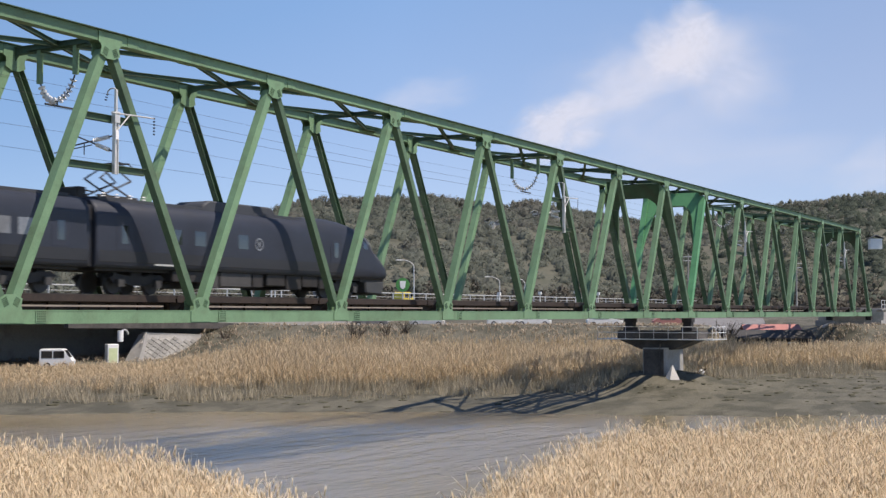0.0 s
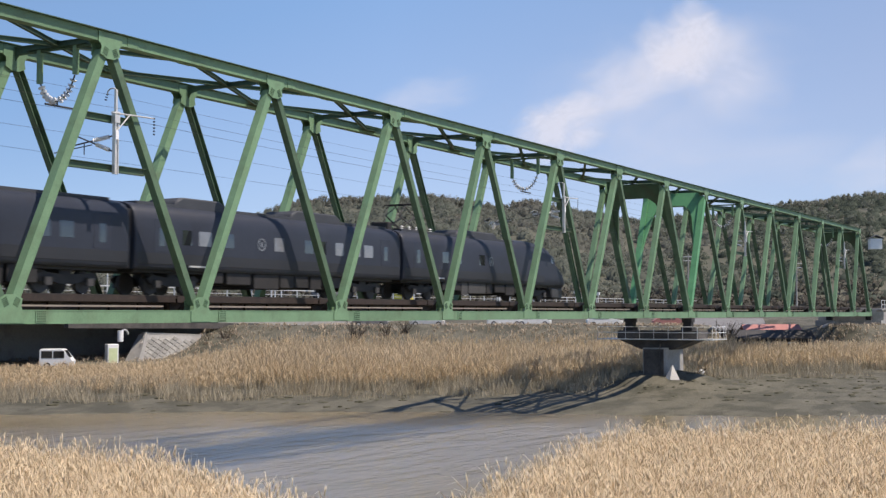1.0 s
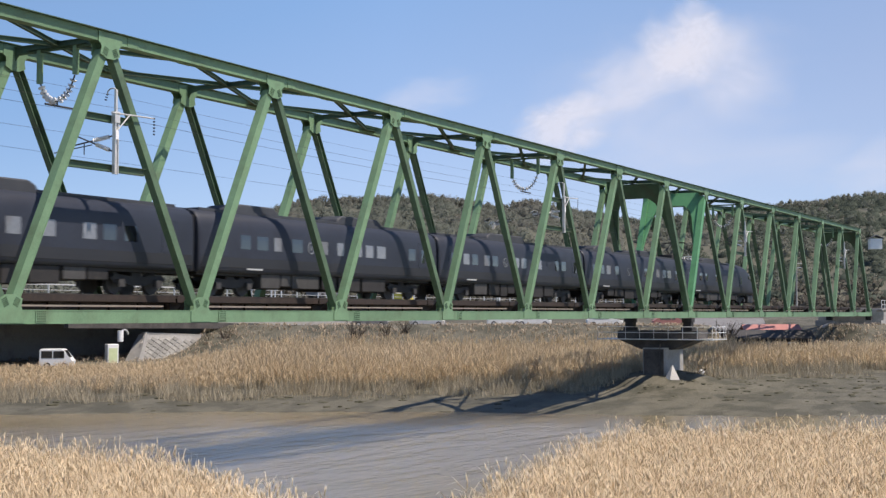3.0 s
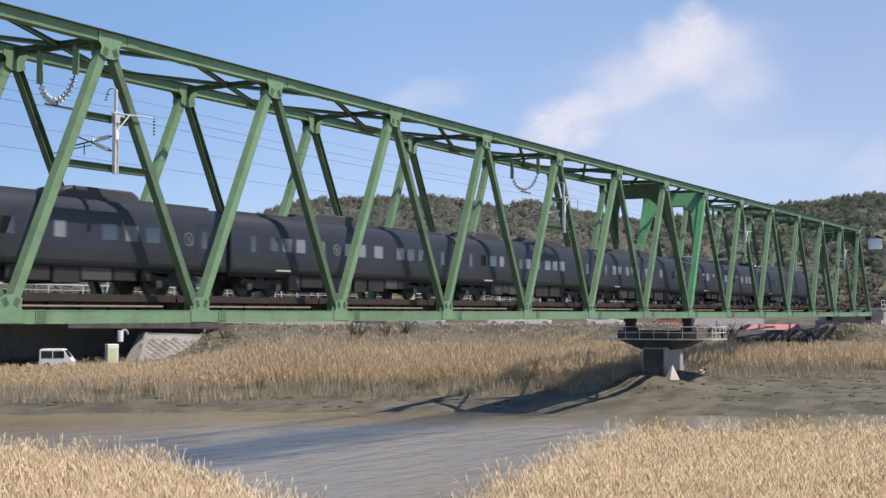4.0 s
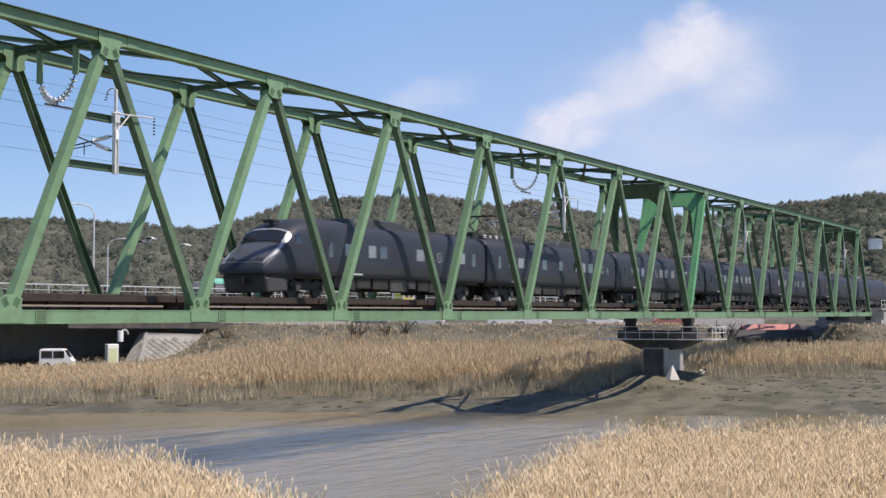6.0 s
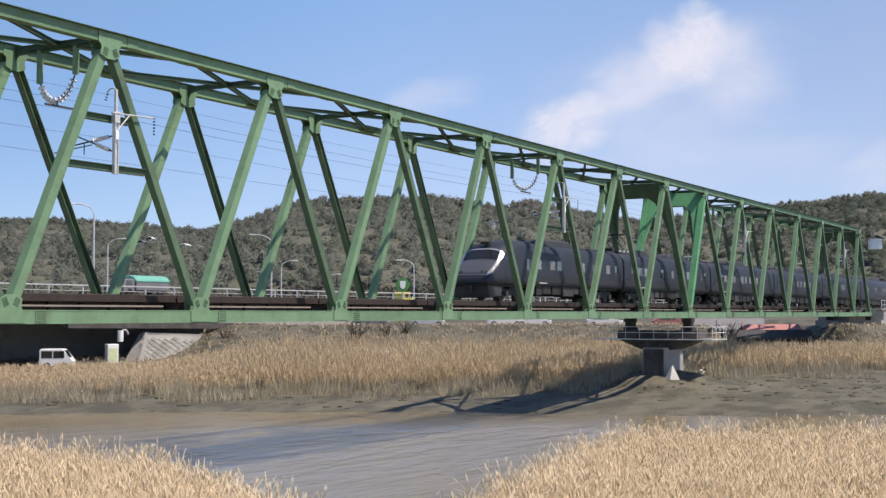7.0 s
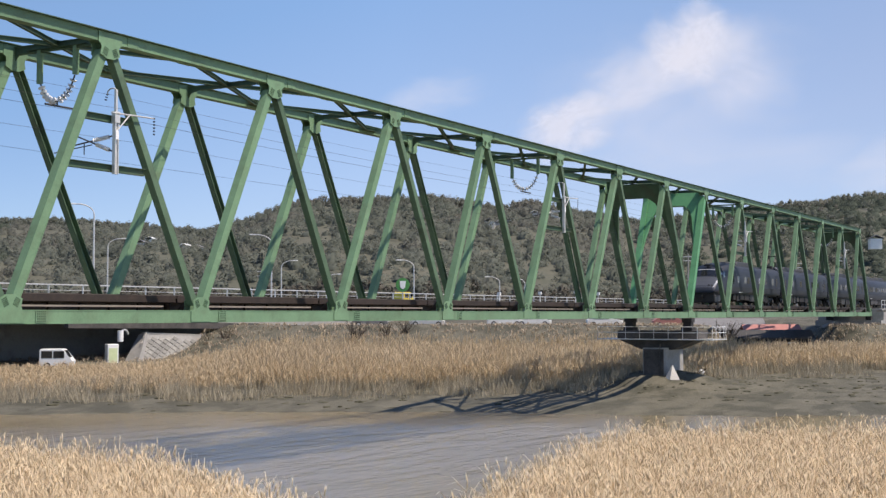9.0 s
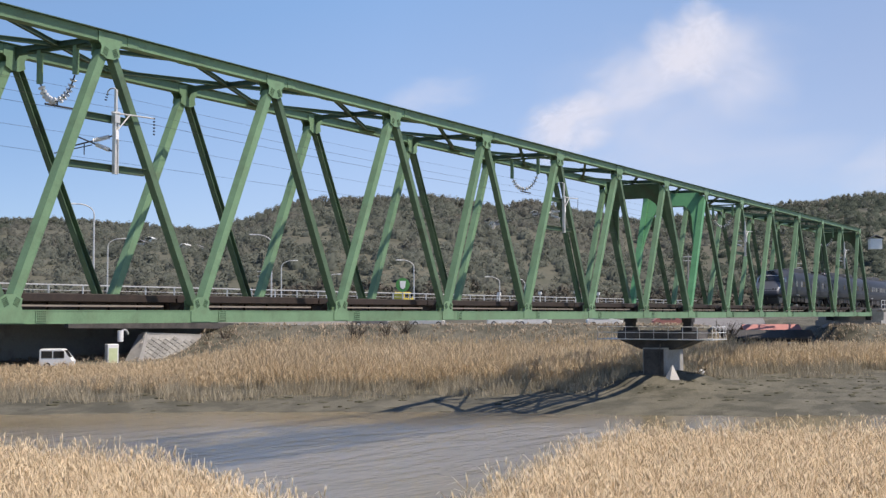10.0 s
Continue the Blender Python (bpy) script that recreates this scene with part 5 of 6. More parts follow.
def build_house(at, size, roof_mat, wall_mat, label, turn=29.0, windows=3):
    w, l, h = size
    ho = thing("house", label, "house", "houses", at=pose(*at, 0, 0, turn))
    bm = bmesh.new()
    block(bm, (-l / 2, -w / 2, -1.5), (l / 2, w / 2, h))
    part("wall", bm, wall_mat, ho)
    bm = bmesh.new()
    e = 0.5
    profile(bm, [(-w / 2 - e, h), (0, h + w * 0.28), (w / 2 + e, h), (w / 2 + e, h + 0.18), (0, h + w * 0.28 + 0.2), (-w / 2 - e, h + 0.18)], -l / 2 - e, l / 2 + e, "x")
    part("roof", bm, roof_mat, ho)
    for k in range(windows):
        x = -l / 2 + (k + 0.5) * l / windows
        bm = bmesh.new()
        block(bm, (x - 0.6, -w / 2 - 0.05, h * 0.35), (x + 0.6, -w / 2 + 0.02, h * 0.75))
        win = part("window", bm, WHITE, ho)
        bm = bmesh.new()
        block(bm, (x - 0.52, -w / 2 - 0.07, h * 0.35 + 0.08), (x + 0.52, -w / 2 - 0.03, h * 0.75 - 0.08))
        part("pane", bm, GLASS, win)
    return ho


def build_hill_houses():
    data = [(0.036, 0.0595, 560, (7, 9, 5), ROOF_GREY, PLASTER), (0.044, 0.0570, 565, (7, 11, 3.4), WHITE, PLASTER), (0.052, 0.0660, 640, (6, 8, 3), ROOF_GREY, WHITE),
            (-0.195, 0.0440, 520, (6, 9, 3), WHITE, PLASTER), (-0.187, 0.0430, 522, (6, 8, 3), ROOF_GREY, WHITE), (-0.222, 0.0530, 600, (6, 7, 3), WHITE, WHITE), (-0.228, 0.0490, 580, (6, 7, 3), ROOF_GREY, PLASTER),
            (0.082, 0.072, 700, (6, 10, 3), ROOF_GREY, WHITE), (0.070, 0.064, 660, (6, 10, 3), WHITE, PLASTER), (0.328, 0.0520, 420, (6, 8, 3), ROOF_GREY, WHITE)]
    for ax, up, d, size, roof, wall in data:
        x, y, z = sight(ax, up, d)
        z = max(float(hill_height(np.array(d), np.array(ax * d))), z) if d > 360 else z
        build_house((x, y, z), [v * 0.6 for v in size], roof, wall, "small pale house among trees on the hillside", 20 + 90 * (ax * 1000 % 2 > 1))


def build_bank_buildings():
    # low red-roofed sheds and their dark yard behind the reeds
    for ax, d, size, roof, lab in ((0.238, 158, (3.2, 2.8, 2.0), ROOF_RED, "low shed with a faded red sheet roof"), (0.258, 160, (3.2, 2.6, 2.0), ROOF_RED, "low shed with a faded red sheet roof"), (0.245, 151, (3, 9, 1.5), UNDER_BOX, "long dark low shed behind the reeds"),
                                   (0.215, 166, (5, 8, 2.2), ROOF_GREY, "grey tiled low house behind the bank")):
        x, y, _ = sight(ax, 0, d)
        build_house((x, y, -4.3), size, roof, UNDER, lab, -61, 2)


ROAD_Y = 60.0


def build_road():
    rd = thing("road_bridge", "grey concrete road viaduct and raised road behind the railway bridge", "road", kind="structure")
    bm = bmesh.new()
    block(bm, (-60, ROAD_Y, 1.25), (420, ROAD_Y + 11, 1.85))
    part("deck", bm, CONCRETE, rd)
    bm = bmesh.new()
    block(bm, (-60, ROAD_Y + 0.6, 1.854), (420, ROAD_Y + 10.4, 1.90))
    part("road_surface", bm, ASPHALT, rd)
    for yy in (0.8, 3.8, 6.8, 9.8):
        bm = bmesh.new()
        block(bm, (-60, ROAD_Y + yy - 0.25, -0.55), (86, ROAD_Y + yy + 0.25, 1.25))
        part("girder", bm, UNDER_BOX, rd, "dark steel road girder")
    bm = bmesh.new()
    block(bm, (86, ROAD_Y + 0.3, -5.5), (420, ROAD_Y + 10.5, 1.25))
    part("embankment_wall", bm, CONCRETE, rd)
    bm = bmesh.new()
    block(bm, (-60, ROAD_Y + 10.6, -5.5), (86, ROAD_Y + 11.4, 1.25))
    part("back_wall", bm, CONCRETE, rd)
    for x in (30, 52):
        bm = bmesh.new()
        block(bm, (x - 0.7, ROAD_Y + 1.0, -5.5), (x + 0.7, ROAD_Y + 9.6, -0.55))
        part("pier", bm, CONCRETE, rd)
    bm = bmesh.new()
    bar(bm, (62, ROAD_Y - 0.6, -1.0), (92, ROAD_Y - 0.6, -1.35), 0.62, 0.5)
    part("edge_beam", bm, CONCRETE_DARK, rd)
    gr = thing("road_railing", "white tubular steel railing along the road edge", "railing")
    x = 20.0
    while x < 300:
        bm = bmesh.new()
        block(bm, (x - 0.05, ROAD_Y + 0.2, 1.85), (x + 0.05, ROAD_Y + 0.34, 2.9))
        part("post", bm, GALV, gr)
        x += 4.5
    for z, r in ((2.88, 0.06), (2.35, 0.025)):
        bm = bmesh.new()
        block(bm, (-20, ROAD_Y + 0.12, z - r), (300, ROAD_Y + 0.19, z + r))
        part("rail", bm, GALV, gr)


TRUCK = []


def build_truck():
    """Its rear stands at the origin and it faces +x."""
    tk = thing("truck", "grey box truck with a rounded teal tarpaulin top", "truck")
    TRUCK.append(tk)
    bm = bmesh.new()
    block(bm, (0, -1.05, 0.7), (5.4, 1.05, 1.65))
    part("cargo_box", bm, ROOF_GREY, tk, "grey cargo box", bevel=0.04)
    bm = bmesh.new()
    profile(bm, [(-1.1, 1.6), (-1.08, 1.85), (-0.6, 2.28), (0, 2.4), (0.6, 2.28), (1.08, 1.85), (1.1, 1.6)], -0.05, 5.45, "x")
    part("tarpaulin", bm, TEAL, tk, "teal tarpaulin cover", bevel=0.08)
    bm = bmesh.new()
    profile(bm, [(5.6, 0.5), (7.3, 0.5), (7.35, 1.15), (7.05, 1.85), (6.8, 1.95), (5.6, 1.95)], -1.0, 1.0)
    cab = part("cab", bm, ROOF_GREY, tk, "dark grey cab", bevel=0.06)
    for s in (-1, 1):
        bm = bmesh.new()
        block(bm, (6.1, s * 1.0 - 0.03, 1.15), (6.95, s * 1.0 + 0.015, 1.75))
        part("side_window", bm, GLASS, cab)
    bm = bmesh.new()
    block(bm, (0.1, -0.5, 0.55), (6.5, 0.5, 0.75))
    part("frame", bm, UNDER, tk)
    for x in (1.3, 6.4):
        for s in (-1, 1):
            bm = bmesh.new()
            rod(bm, (x, s * 0.75, 0.46), (x, s * 1.02, 0.46), 0.46, sides=18)
            part("wheel", bm, BLACK, tk)


def build_stone_wall():
    wl = thing("retaining_wall", "sloping retaining wall of pale diamond-laid stones under the road", "wall", kind="structure")
    x0, x1, z0, z1, y = 72.6, 87.6, -5.2, -2.05, ROAD_Y - 0.5
    slope = 0.35
    bm = bmesh.new()
    pts = [(x0 - 1.8, z0), (x1, z0), (x1, z1 - 0.55), (x0 + 0.6, z1)]
    a = [bm.verts.new((u, y - slope * (z1 - v), v)) for u, v in pts]
    b = [bm.verts.new((u, y + 0.9, v)) for u, v in pts]
    bm.faces.new(a)
    bm.faces.new(b[::-1])
    for i in range(4):
        j = (i + 1) % 4
        bm.faces.new((a[j], a[i], b[i], b[j]))
    part("mortar", bm, CONCRETE, wl)
    bm = bmesh.new()
    bar(bm, (x0 + 0.5, y + 0.2, z1 + 0.1), (x1, y + 0.2, z1 - 0.45), 0.22, 0.5)
    part("coping", bm, CONCRETE, wl)
    bm = bmesh.new()
    bar(bm, (x0 + 0.7, y - 0.05, z1 + 0.05), (x0 - 1.6, y - slope * 3.1, z0), 0.5, 0.25)
    part("edge_band", bm, CONCRETE, wl, "pale concrete edge band")
    w, h = 0.52, 0.30
    bm = bmesh.new()
    outer = [bm.verts.new((u * w, -0.02, v * h)) for u, v in ((-1, 0), (0, -1), (1, 0), (0, 1))]
    inner = [bm.verts.new((u * w * 0.8, -0.07, v * h * 0.8)) for u, v in ((-1, 0), (0, -1), (1, 0), (0, 1))]
    bm.faces.new(inner)
    for i in range(4):
        bm.faces.new((outer[i], outer[(i + 1) % 4], inner[(i + 1) % 4], inner[i]))
    stone = mesh_of("stone", bm, STONE)
    rows = 0
    z = z0 + 0.3
    while z < z1 - 0.3:
        x = x0 + (0.55 if rows % 2 else 0.0)
        while x < x1 - 0.4:
            if z < z1 - 0.35 - 0.55 * max(0, (x - x0)) / (x1 - x0):
                ob = new("stone", stone)
                ob.parent, ob.matrix_basis = wl, pose(x, y - slope * (z1 - z), z, -19, 0, 0)
            x += 1.1
        z += 0.33
        rows += 1


def build_lamp(across, up, d, side):
    x, y, top = sight(across, up, d)
    base = max(1.0, top - 10.2)
    lp = thing("street_lamp", "tall galvanised street lamp with a curved arm", "street lamp", "street lamps", at=pose(x, y, base))
    h = top - base
    bm = bmesh.new()
    rod(bm, (0, 0, -2), (0, 0, h - 1.2), 0.13, 0.09)
    part("pole", bm, GALV, lp)
    bm = bmesh.new()
    away = Vector((*(-ACROSS if side < 0 else ACROSS), 0))
    pts = [Vector((0, 0, h - 1.2))] + [away * (1.9 * (1 - math.cos(a))) + Vector((0, 0, h - 1.2 + 1.2 * math.sin(a))) for a in (0.35, 0.7, 1.05, 1.4)]
    pts.append(pts[-1] + away * 0.5 + Vector((0, 0, 0.02)))
    for a, b in zip(pts, pts[1:]):
        rod(bm, a, b, 0.075)
    part("arm", bm, GALV, lp)
    bm = bmesh.new()
    e = pts[-1]
    bar(bm, e, e + away * 0.85 + Vector((0, 0, 0.03)), 0.16, 0.28, Vector((0, 0, 1)).cross(away))
    part("lamp_head", bm, WHITE, lp, "pale lamp head, unlit", bevel=0.03)


def build_car_parked(x, y, z, turn, paint, kind_label, van=False, length=4.2):
    cr = thing("van" if van else "car", kind_label, "van" if van else "car", "parked vehicles", at=pose(x, y, z, 0, 0, turn))
    l, w = length / 2, 0.84
    h = 1.88 if van else 1.45
    bm = bmesh.new()
    if van:
        low = [(-l, 0.3), (l, 0.3), (l + 0.05, 0.8), (l - 0.25, 1.05), (l - 0.75, h - 0.08), (l - 0.95, h), (-l + 0.15, h), (-l, h - 0.15)]
    else:
        low = [(-l, 0.28), (l, 0.28), (l, 0.7), (l - 1.0, 0.88), (l - 1.7, h), (-l + 0.9, h), (-l + 0.25, 0.95), (-l, 0.8)]
    profile(bm, low, -w, w)
    body = part("body", bm, paint, cr, bevel=0.05)
    if van:
        panes = [(-l + 0.2, -l + 1.2), (-l + 1.3, -l + 2.2), (-l + 2.3, l - 1.1)]
        zs = (1.02, h - 0.2)
    else:
        panes = [(-l + 0.8, -0.05), (0.05, l - 1.65)]
        zs = (0.93, h - 0.1)
    for s in (-1, 1):
        for a, b in panes:
            bm = bmesh.new()
            block(bm, (a, s * w - 0.02, zs[0]), (b, s * w + 0.02, zs[1]))
            part("side_window", bm, GLASS, body)
    bm = bmesh.new()
    f0, f1 = ((l - 0.27, 1.08), (l - 0.72, h - 0.12)) if van else ((l - 1.02, 0.92), (l - 1.66, h - 0.06))
    bar(bm, (f0[0], 0, f0[1]), (f1[0], 0, f1[1]), 0.03, 1.45)
    part("windscreen", bm, GLASS, body)
    for wx in (-l + 0.75, l - 0.75):
        for s in (-1, 1):
            bm = bmesh.new()
            rod(bm, (wx, s * (w - 0.18), 0.31), (wx, s * (w + 0.02), 0.31), 0.31, sides=18)
            wheel = part("wheel", bm, BLACK, cr)
            bm = bmesh.new()
            rod(bm, (wx, s * (w - 0.1), 0.31), (wx, s * (w + 0.035), 0.31), 0.18, sides=14)
            part("rim", bm, GALV, wheel)
    for s in (-1, 1):
        bm = bmesh.new()
        block(bm, (l - 0.06, s * 0.62 - 0.14, 0.62), (l + 0.03, s * 0.62 + 0.14, 0.78))
        part("headlight", bm, WHITE, cr)
    return cr


def build_bank_clutter():
    # van on the low ground beside the road viaduct
    x, y, _ = sight(-0.2915, 0, 124)
    build_car_parked(x, y, float(ground_height(124, -0.2915 * 124)) + 0.02, -56, WHITE, "white van parked on the low ground by the reeds", True, 3.0)
    # cars along the top of the bank
    for ax, d, paint, lab in ((0.068, 154, WHITE, "white car parked on top of the bank"), (0.047, 154, WHITE, "white car parked on top of the bank"), (-0.012, 155, GALV, "silver car parked on top of the bank"),
                              (0.122, 156, WHITE, "white car parked on top of the bank"), (-0.055, 156, ROOF_GREY, "grey car parked on top of the bank"), (0.172, 158, ROOF_RED, "red car parked on top of the bank")):
        x, y, _ = sight(ax, 0, d)
        build_car_parked(x, y, float(ground_height(d, ax * d)) + 0.02, -61, paint, lab)
    x, y, _ = sight(-0.0295, 0, 192.6)
    build_car_parked(x, y, 1.3, 0, YELLOW, "yellow van standing on the road", True, 2.8)
    # a pale green cabinet and a white pipe by the stone wall
    x, y, _ = sight(-0.2505, 0, 130)
    cb = thing("cabinet", "pale lime green cabinet standing by the road viaduct", "cabinet", at=pose(x, y, -4.9, 0, 0, -30))
    bm = bmesh.new()
    block(bm, (-0.55, -0.5, 0), (0.55, 0.5, 2.0))
    part("body", bm, WHITE, cb, bevel=0.05)
    bm = bmesh.new()
    block(bm, (-0.42, -0.53, 0.1), (0.42, -0.49, 1.6))
    part("door", bm, LIME, cb, "lime green door")
    x, y, _ = sight(-0.244, 0, 132)
    pp = thing("drain_pipe", "white drain pipe with a bend under the road viaduct", "pipe", at=pose(x, y, -2.2))
    bm = bmesh.new()
    rod(bm, (0, 0, -0.5), (0, 0, 0.6), 0.3, sides=14)
    part("drum", bm, WHITE, pp)
    bm = bmesh.new()
    for k in range(8):
        a, b = k * math.pi / 8, (k + 1) * math.pi / 8
        rod(bm, (0.9 * (1 - math.cos(a)) * 0.6, 0, 0.2 + 0.45 * math.sin(a)), (0.9 * (1 - math.cos(b)) * 0.6, 0, 0.2 + 0.45 * math.sin(b)), 0.10)
    part("bend", bm, GALV, pp)
    # a round green sign on a post
    x, y, z = sight(-0.0305, 0.0215, 175)
    sg = thing("round_sign", "round green roadside sign board with a pale figure", "sign", at=pose(x, y, z, 0, 0, -60.7))
    bm = bmesh.new()
    rod(bm, (0, 0.1, 0), (0, -0.02, 0), 0.92, sides=28)
    part("board", bm, SIGN_GREEN, sg)
    bm = bmesh.new()
    profile(bm, [(-0.42, 0.5), (0.42, 0.5), (0.32, -0.35), (0, -0.62), (-0.32, -0.35)], -0.06, -0.03)
    part("figure", bm, WHITE, sg, "plain pale shape")
    bm = bmesh.new()
    rod(bm, (0, 0.2, -4.0), (0, 0.2, 0.8), 0.09)
    part("post", bm, GALV, sg)
    # short posts with arms along the road
    for ax, up, d in ((0.0425, 0.0155, 180), (0.0735, 0.0160, 185), (0.1005, 0.0165, 190), (0.1175, 0.0155, 190), (0.182, 0.020, 200)):
        x, y, z = sight(ax, up, d)
        ps = thing("signal_post", "short white roadside post with a small box on top", "post", "roadside posts", at=pose(x, y, z))
        bm = bmesh.new()
        rod(bm, (0, 0, -2.2), (0, 0, 0), 0.07)
        part("pole", bm, WHITE, ps)
        bm = bmesh.new()
        block(bm, (-0.2, -0.2, -0.35), (0.2, 0.2, 0.05))
        part("box", bm, WHITE, ps)
    # utility poles with cross arms
    for ax, up, d in ((-0.137, 0.034, 210), (0.186, 0.045, 230), (0.268, 0.040, 220)):
        x, y, z = sight(ax, up, d)
        up_ = thing("utility_pole", "grey concrete utility pole with cross arms", "utility pole", "utility poles", at=pose(x, y, z))
        bm = bmesh.new()
        rod(bm, (0, 0, -9.0), (0, 0, 0), 0.17, 0.1)
        part("pole", bm, CONCRETE, up_)
        for zz in (-0.5, -1.2):
            bm = bmesh.new()
            a = Vector((*ACROSS, 0)) * 0.9
            bar(bm, Vector((0, 0, zz)) - a, Vector((0, 0, zz)) + a, 0.1, 0.1, (0, 0, 1))
            part("cross_arm", bm, GALV, up_)


def build_abutment():
    ab = thing("abutment", "grey concrete abutment carrying the end of the bridge", "abutment", kind="structure")
    x = LOW_X[-1]
    bm = bmesh.new()
    block(bm, (x - 0.9, -1.6, -7), (x + 2.8, W + 1.6, -0.75))
    block(bm, (x + 0.7, -1.6, -0.75), (x + 2.8, W + 1.6, 0.3))
    part("seat", bm, CONCRETE, ab)
    for yy in (0, W):
        bm = bmesh.new()
        block(bm, (x - 0.5, yy - 0.35, -0.75), (x + 0.35, yy + 0.35, -0.27))
        part("bearing", bm, UNDER, ab)
    sp = thing("approach_span", "grey steel and concrete approach span beyond the truss", "bridge", kind="structure")
    bm = bmesh.new()
    block(bm, (x + 2.9, -0.3, -1.35), (x + 260, W + 0.3, 0.50))
    part("girder", bm, CONCRETE, sp)
    bm = bmesh.new()
    block(bm, (x + 2.9, -1.0, 0.50), (x + 260, W + 1.0, 0.70))
    part("deck", bm, CONCRETE, sp)
    k = x + 3.2
    while k < x + 60:
        bm = bmesh.new()
        rod(bm, (k, -0.9, 0.7), (k, -0.9, 1.75), 0.04)
        part("railing_post", bm, GALV, sp)
        k += 2.0
    for z in (1.2, 1.75):
        bm = bmesh.new()
        rod(bm, (x + 3.2, -0.9, z), (x + 60, -0.9, z), 0.035)
        part("handrail", bm, GALV, sp)
    # pale bank wall beyond
    bw = thing("bank_wall", "pale concrete parapet along the top of the bank", "wall", kind="structure")
    bm = bmesh.new()
    a, b = sight(0.292, -0.0078, 168), sight(0.42, -0.0078, 172)
    bar(bm, (a[0], a[1], -1.45), (b[0], b[1], -1.45), 0.85, 0.4, Vector((*FWD, 0)))
    part("parapet", bm, CONCRETE, bw)
    bm = bmesh.new()
    a, b = sight(0.272, -0.022, 160), sight(0.293, -0.008, 164)
    bar(bm, a, b, 0.35, 1.6, Vector((*FWD, 0)))
    part("stair", bm, CONCRETE, bw)


# ---- clouds ----
def cloud_material(seed, softness, strength):
    m = bpy.data.materials.new("sunlit_cloud")
    m.use_nodes = True
    t = m.node_tree
    t.nodes.remove(t.nodes["Principled BSDF"])
    co = t.nodes.new("ShaderNodeTexCoord")
    mp = t.nodes.new("ShaderNodeMapping")
    mp.inputs["Location"].default_value = (seed, seed * 0.7, 0)
    t.links.new(co.outputs["Generated"], mp.inputs[0])
    n = t.nodes.new("ShaderNodeTexNoise")
    n.inputs["Scale"].default_value, n.inputs["Detail"].default_value, n.inputs["Roughness"].default_value = 3.6, 9.0, 0.58
    n.inputs["Distortion"].default_value = 0.4
    t.links.new(mp.outputs[0], n.inputs[0])
    # round falloff from the middle of the sheet
    sub = t.nodes.new("ShaderNodeVectorMath")
    sub.operation = "SUBTRACT"
    sub.inputs[1].default_value = (0.5, 0.5, 0.5)
    t.links.new(co.outputs["Generated"], sub.inputs[0])
    flat = t.nodes.new("ShaderNodeVectorMath")
    flat.operation = "MULTIPLY"
    flat.inputs[1].default_value = (1, 1, 0)
    t.links.new(sub.outputs[0], flat.inputs[0])
    ln = t.nodes.new("ShaderNodeVectorMath")
    ln.operation = "LENGTH"
    t.links.new(flat.outputs[0], ln.inputs[0])
    fall = t.nodes.new("ShaderNodeMapRange")
    fall.interpolation_type = "SMOOTHSTEP"
    fall.inputs[1].default_value, fall.inputs[2].default_value = 0.5, 0.05
    t.links.new(ln.outputs["Value"], fall.inputs[0])
    add = t.nodes.new("ShaderNodeMath")
    add.operation = "MULTIPLY_ADD"
    add.inputs[1].default_value = 0.75
    t.links.new(fall.outputs[0], add.inputs[0])
    t.links.new(n.outputs[0], add.inputs[2])
    edge = t.nodes.new("ShaderNodeMapRange")
    edge.interpolation_type = "SMOOTHSTEP"
    edge.inputs[1].default_value, edge.inputs[2].default_value = 0.78, 0.78 + softness
    edge.inputs[4].default_value = strength
    t.links.new(add.outputs[0], edge.inputs[0])
    lim = t.nodes.new("ShaderNodeMath")
    lim.operation = "MULTIPLY"
    t.links.new(edge.outputs[0], lim.inputs[0])
    rim = t.nodes.new("ShaderNodeMapRange")
    rim.interpolation_type = "SMOOTHSTEP"
    rim.inputs[1].default_value, rim.inputs[2].default_value = 0.5, 0.36
    t.links.new(ln.outputs["Value"], rim.inputs[0])
    t.links.new(rim.outputs[0], lim.inputs[1])
    em = t.nodes.new("ShaderNodeEmission")
    em.inputs[0].default_value, em.inputs[1].default_value = (0.70, 0.745, 0.86, 1), 1.0
    tr = t.nodes.new("ShaderNodeBsdfTransparent")
    mix = t.nodes.new("ShaderNodeMixShader")
    t.links.new(lim.outputs[0], mix.inputs[0])
    t.links.new(tr.outputs[0], mix.inputs[1])
    t.links.new(em.outputs[0], mix.inputs[2])
    t.links.new(mix.outputs[0], t.nodes["Material Output"].inputs[0])
    return m


CLOUDS = []


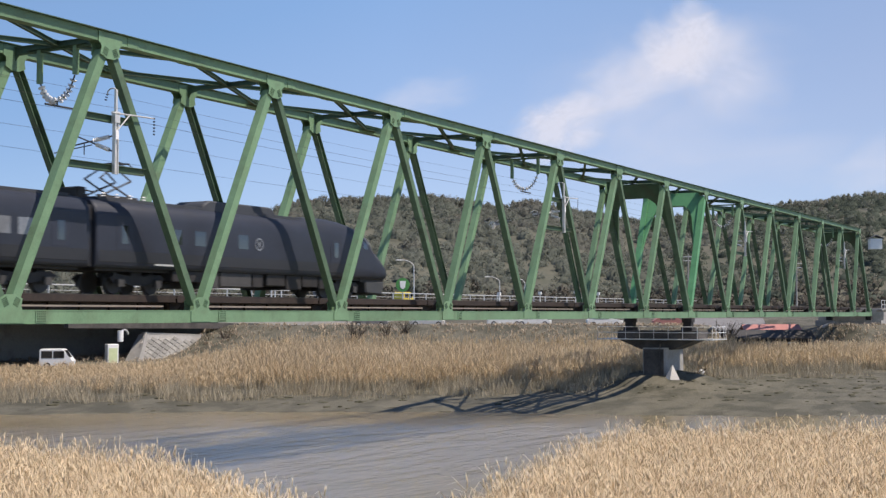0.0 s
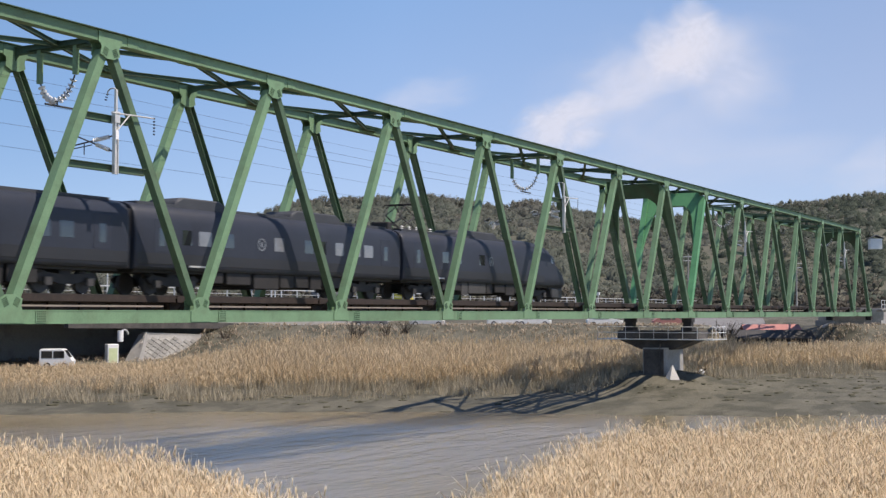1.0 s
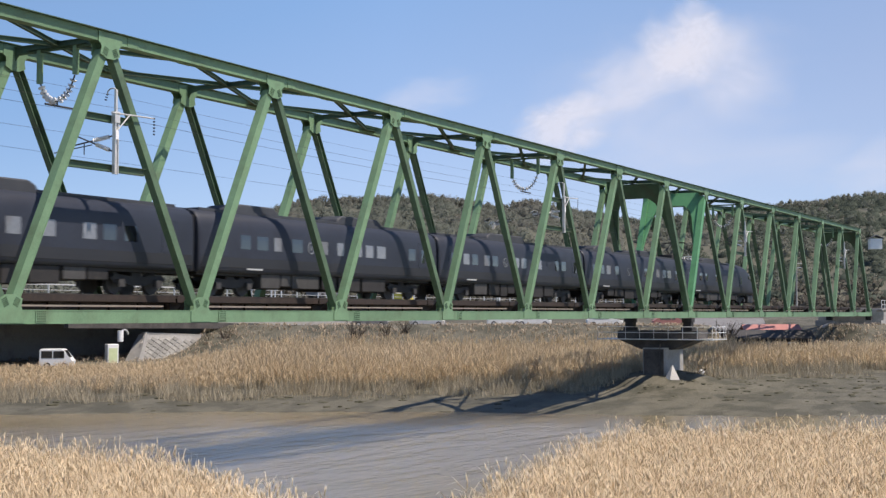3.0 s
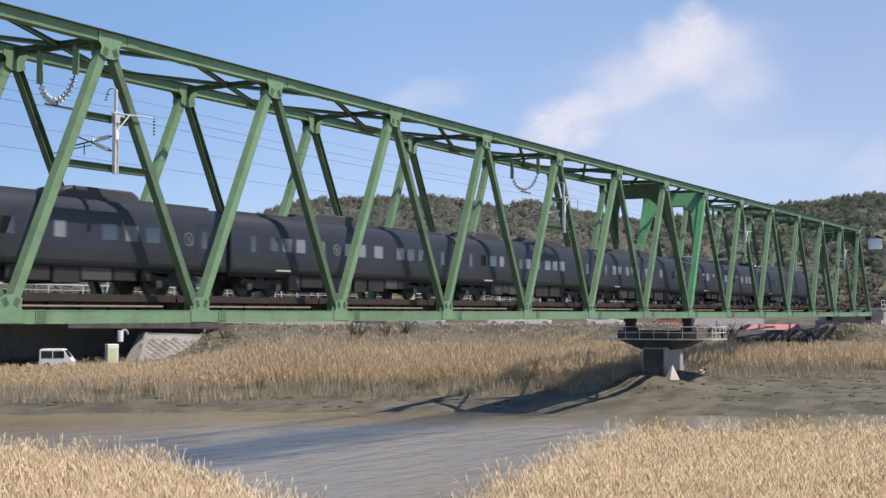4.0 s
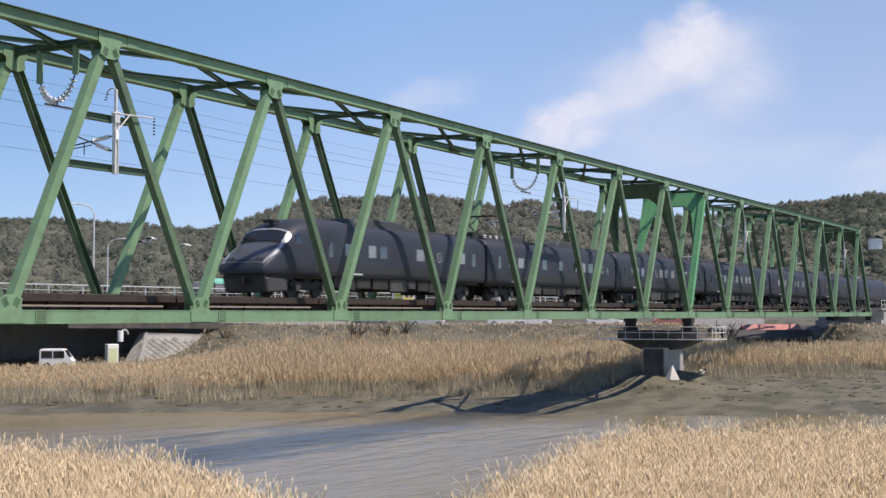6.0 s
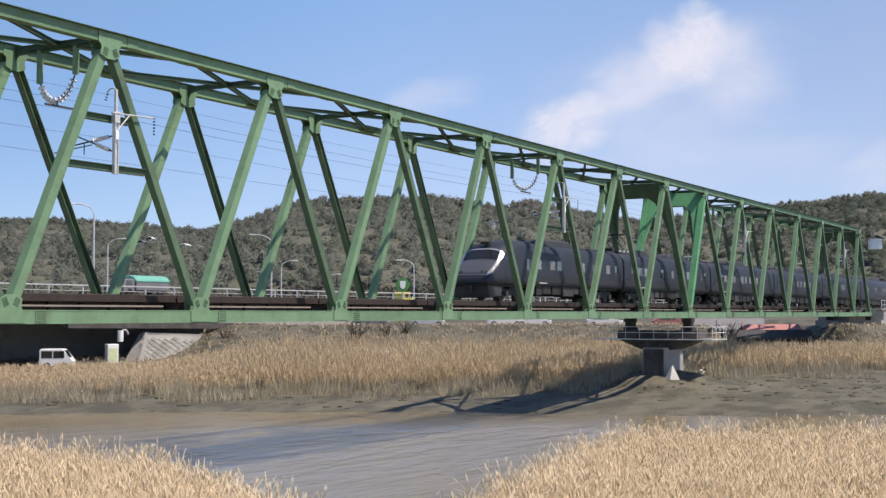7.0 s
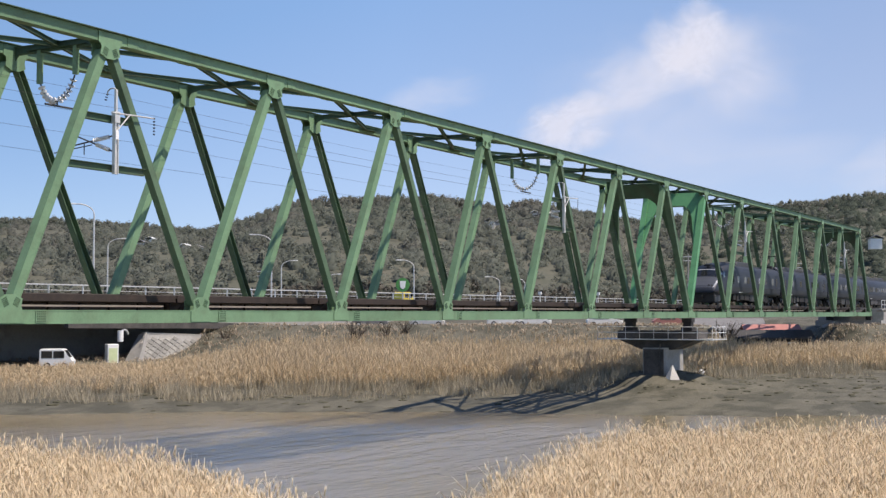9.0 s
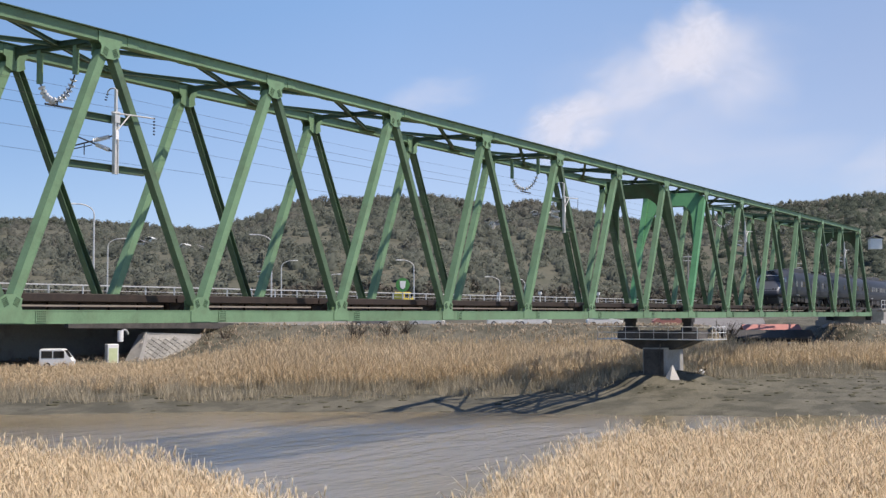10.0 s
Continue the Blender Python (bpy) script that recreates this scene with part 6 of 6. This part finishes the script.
def build_sky_sheet():
    """A half-clear glowing sheet, far behind all, added to even out the sky's colour."""
    m = bpy.data.materials.new("sky_tint_sheet")
    m.use_nodes = True
    t = m.node_tree
    t.nodes.remove(t.nodes["Principled BSDF"])
    co = t.nodes.new("ShaderNodeTexCoord")
    n = t.nodes.new("ShaderNodeTexNoise")
    n.inputs["Scale"].default_value, n.inputs["Detail"].default_value = 2.5, 5.0
    t.links.new(co.outputs["Generated"], n.inputs[0])
    rng = t.nodes.new("ShaderNodeMapRange")
    rng.inputs[3].default_value, rng.inputs[4].default_value = 0.45, 0.75
    t.links.new(n.outputs[0], rng.inputs[0])
    em = t.nodes.new("ShaderNodeEmission")
    split = t.nodes.new("ShaderNodeSeparateXYZ")
    t.links.new(co.outputs["Generated"], split.inputs[0])
    ramp = t.nodes.new("ShaderNodeValToRGB")
    ramp.color_ramp.elements[0].position, ramp.color_ramp.elements[1].position = 0.14, 0.56
    ramp.color_ramp.elements[0].color, ramp.color_ramp.elements[1].color = (0.42, 0.53, 0.76, 1), (0.235, 0.465, 0.83, 1)
    tilt = t.nodes.new("ShaderNodeMath")
    tilt.operation = "MULTIPLY_ADD"
    tilt.inputs[1].default_value = -1.3
    t.links.new(split.outputs[0], tilt.inputs[0])
    lift = t.nodes.new("ShaderNodeMath")
    lift.inputs[1].default_value = 0.64
    t.links.new(split.outputs[2], lift.inputs[0])
    t.links.new(lift.outputs[0], tilt.inputs[2])
    t.links.new(tilt.outputs[0], ramp.inputs[0])
    t.links.new(ramp.outputs[0], em.inputs[0])
    # the sheet's glow is dimmed towards both sides of the sky
    glow = t.nodes.new("ShaderNodeValToRGB")
    glow.color_ramp.elements[0].position, glow.color_ramp.elements[1].position = 0.34, 0.48
    glow.color_ramp.elements[0].color, glow.color_ramp.elements[1].color = (0.82, 0.82, 0.82, 1), (1, 1, 1, 1)
    last = glow.color_ramp.elements.new(0.66)
    last.color = (0.92, 0.92, 0.92, 1)
    t.links.new(split.outputs[0], glow.inputs[0])
    t.links.new(glow.outputs[0], em.inputs[1])
    tr = t.nodes.new("ShaderNodeBsdfTransparent")
    mix = t.nodes.new("ShaderNodeMixShader")
    t.links.new(rng.outputs[0], mix.inputs[0])
    t.links.new(tr.outputs[0], mix.inputs[1])
    t.links.new(em.outputs[0], mix.inputs[2])
    t.links.new(mix.outputs[0], t.nodes["Material Output"].inputs[0])
    d = 4000
    x, y, z = sight(0, 0.24, d)
    bm = bmesh.new()
    bmesh.ops.create_grid(bm, x_segments=2, y_segments=2, size=0.5, matrix=pose(x, y, z, 90, 0, -60.753) @ Matrix.Diagonal((2.0 * d, 0.56 * d, 1, 1)))
    tagged(part("backdrop", bm, m), "pale blue sky, evened out by an added glowing sheet", "sky", kind="structure")


def build_clouds():
    puffs = ((0.183, 0.203, 0.14, 0.125, 3.1, 0.60, 0.85, 20), (0.209, 0.192, 0.19, 0.15, 8.4, 0.75, 0.66, -15), (0.140, 0.174, 0.20, 0.095, 4.2, 0.65, 0.62, 24), (0.086, 0.141, 0.155, 0.085, 5.7, 0.50, 0.82, 16),
             (0.170, 0.163, 0.40, 0.20, 9.9, 1.0, 0.55, 14), (-0.010, 0.165, 0.16, 0.07, 1.9, 0.9, 0.42, 12), (0.325, 0.112, 0.16, 0.08, 6.6, 0.9, 0.5, 20), (0.24, 0.115, 0.42, 0.10, 9.2, 1.1, 0.42, 4))
    for k, (ax, up, w, h, seed, soft, strong, turn) in enumerate(puffs):
        d = 3300 + 60 * k
        x, y, z = sight(ax, up, d)
        bm = bmesh.new()
        bmesh.ops.create_grid(bm, x_segments=2, y_segments=2, size=0.5, matrix=Matrix.Diagonal((w * d, h * d, 1, 1)))
        ob = part("cloud", bm, cloud_material(seed, soft, strong))
        tagged(ob, "soft white fair-weather cloud in a blue sky", "cloud", "clouds")
        CLOUDS.append((ob, pose(x, y, z, 90, 0, -60.753) @ pose(0, 0, 0, 0, 0, turn)))


def drift_clouds():
    for ob, m in CLOUDS:
        way = Matrix.Translation((ACROSS[0] * 22.0, ACROSS[1] * 22.0, 1.0))
        walk(ob, [(0.0, m), (10.0, way @ m)])


build_ground()
build_water()
build_sky_sheet()
build_clouds()
build_bridge()
build_track()
build_pier()
build_abutment()
build_woods()
build_reeds()
build_road()
build_train()
for hx in (4.7, 44.9, 86.5, 126.0):
    build_hanger(hx)
for mx, node in ((5.04, 3), (45.1, 7), (84.6, 11), (124.2, 15)):
    build_mast(mx, TOP_X[node])
build_wires()
build_hill_houses()
build_bank_buildings()
for lamp in ((-0.265, 0.083, 150, -1), (-0.130, 0.0595, 175, -1), (-0.022, 0.0402, 215, -1), (0.043, 0.0275, 260, -1), (-0.2543, 0.0565, 200, 1), (-0.1225, 0.0398, 240, 1), (-0.088, 0.0295, 270, 1), (0.062, 0.0265, 270, -1)):
    build_lamp(*lamp)
build_bank_clutter()
bush("bush", 143, -9.3, 1.5, 1, "dark bare bush on the river bank")
bush("bush", 144, -6.2, 1.1, 2, "dark bare bush on the river bank")
bush("bush", 143, -23.5, 1.0, 3, "pale dry bush on the river bank")
bush("bush", 145, -4.2, 1.2, 4, "dark bare bush on the river bank")
bush("bush", 146, 31.5, 1.9, 5, "dark bare bush beside the low sheds")
bush("bush", 147, 34.0, 1.7, 6, "dark bare bush beside the low sheds")
bush("bush", 147, 37.5, 1.4, 7, "dark bare bush beside the low sheds")
build_truck()
build_driftwood()
build_stone_wall()
motions()
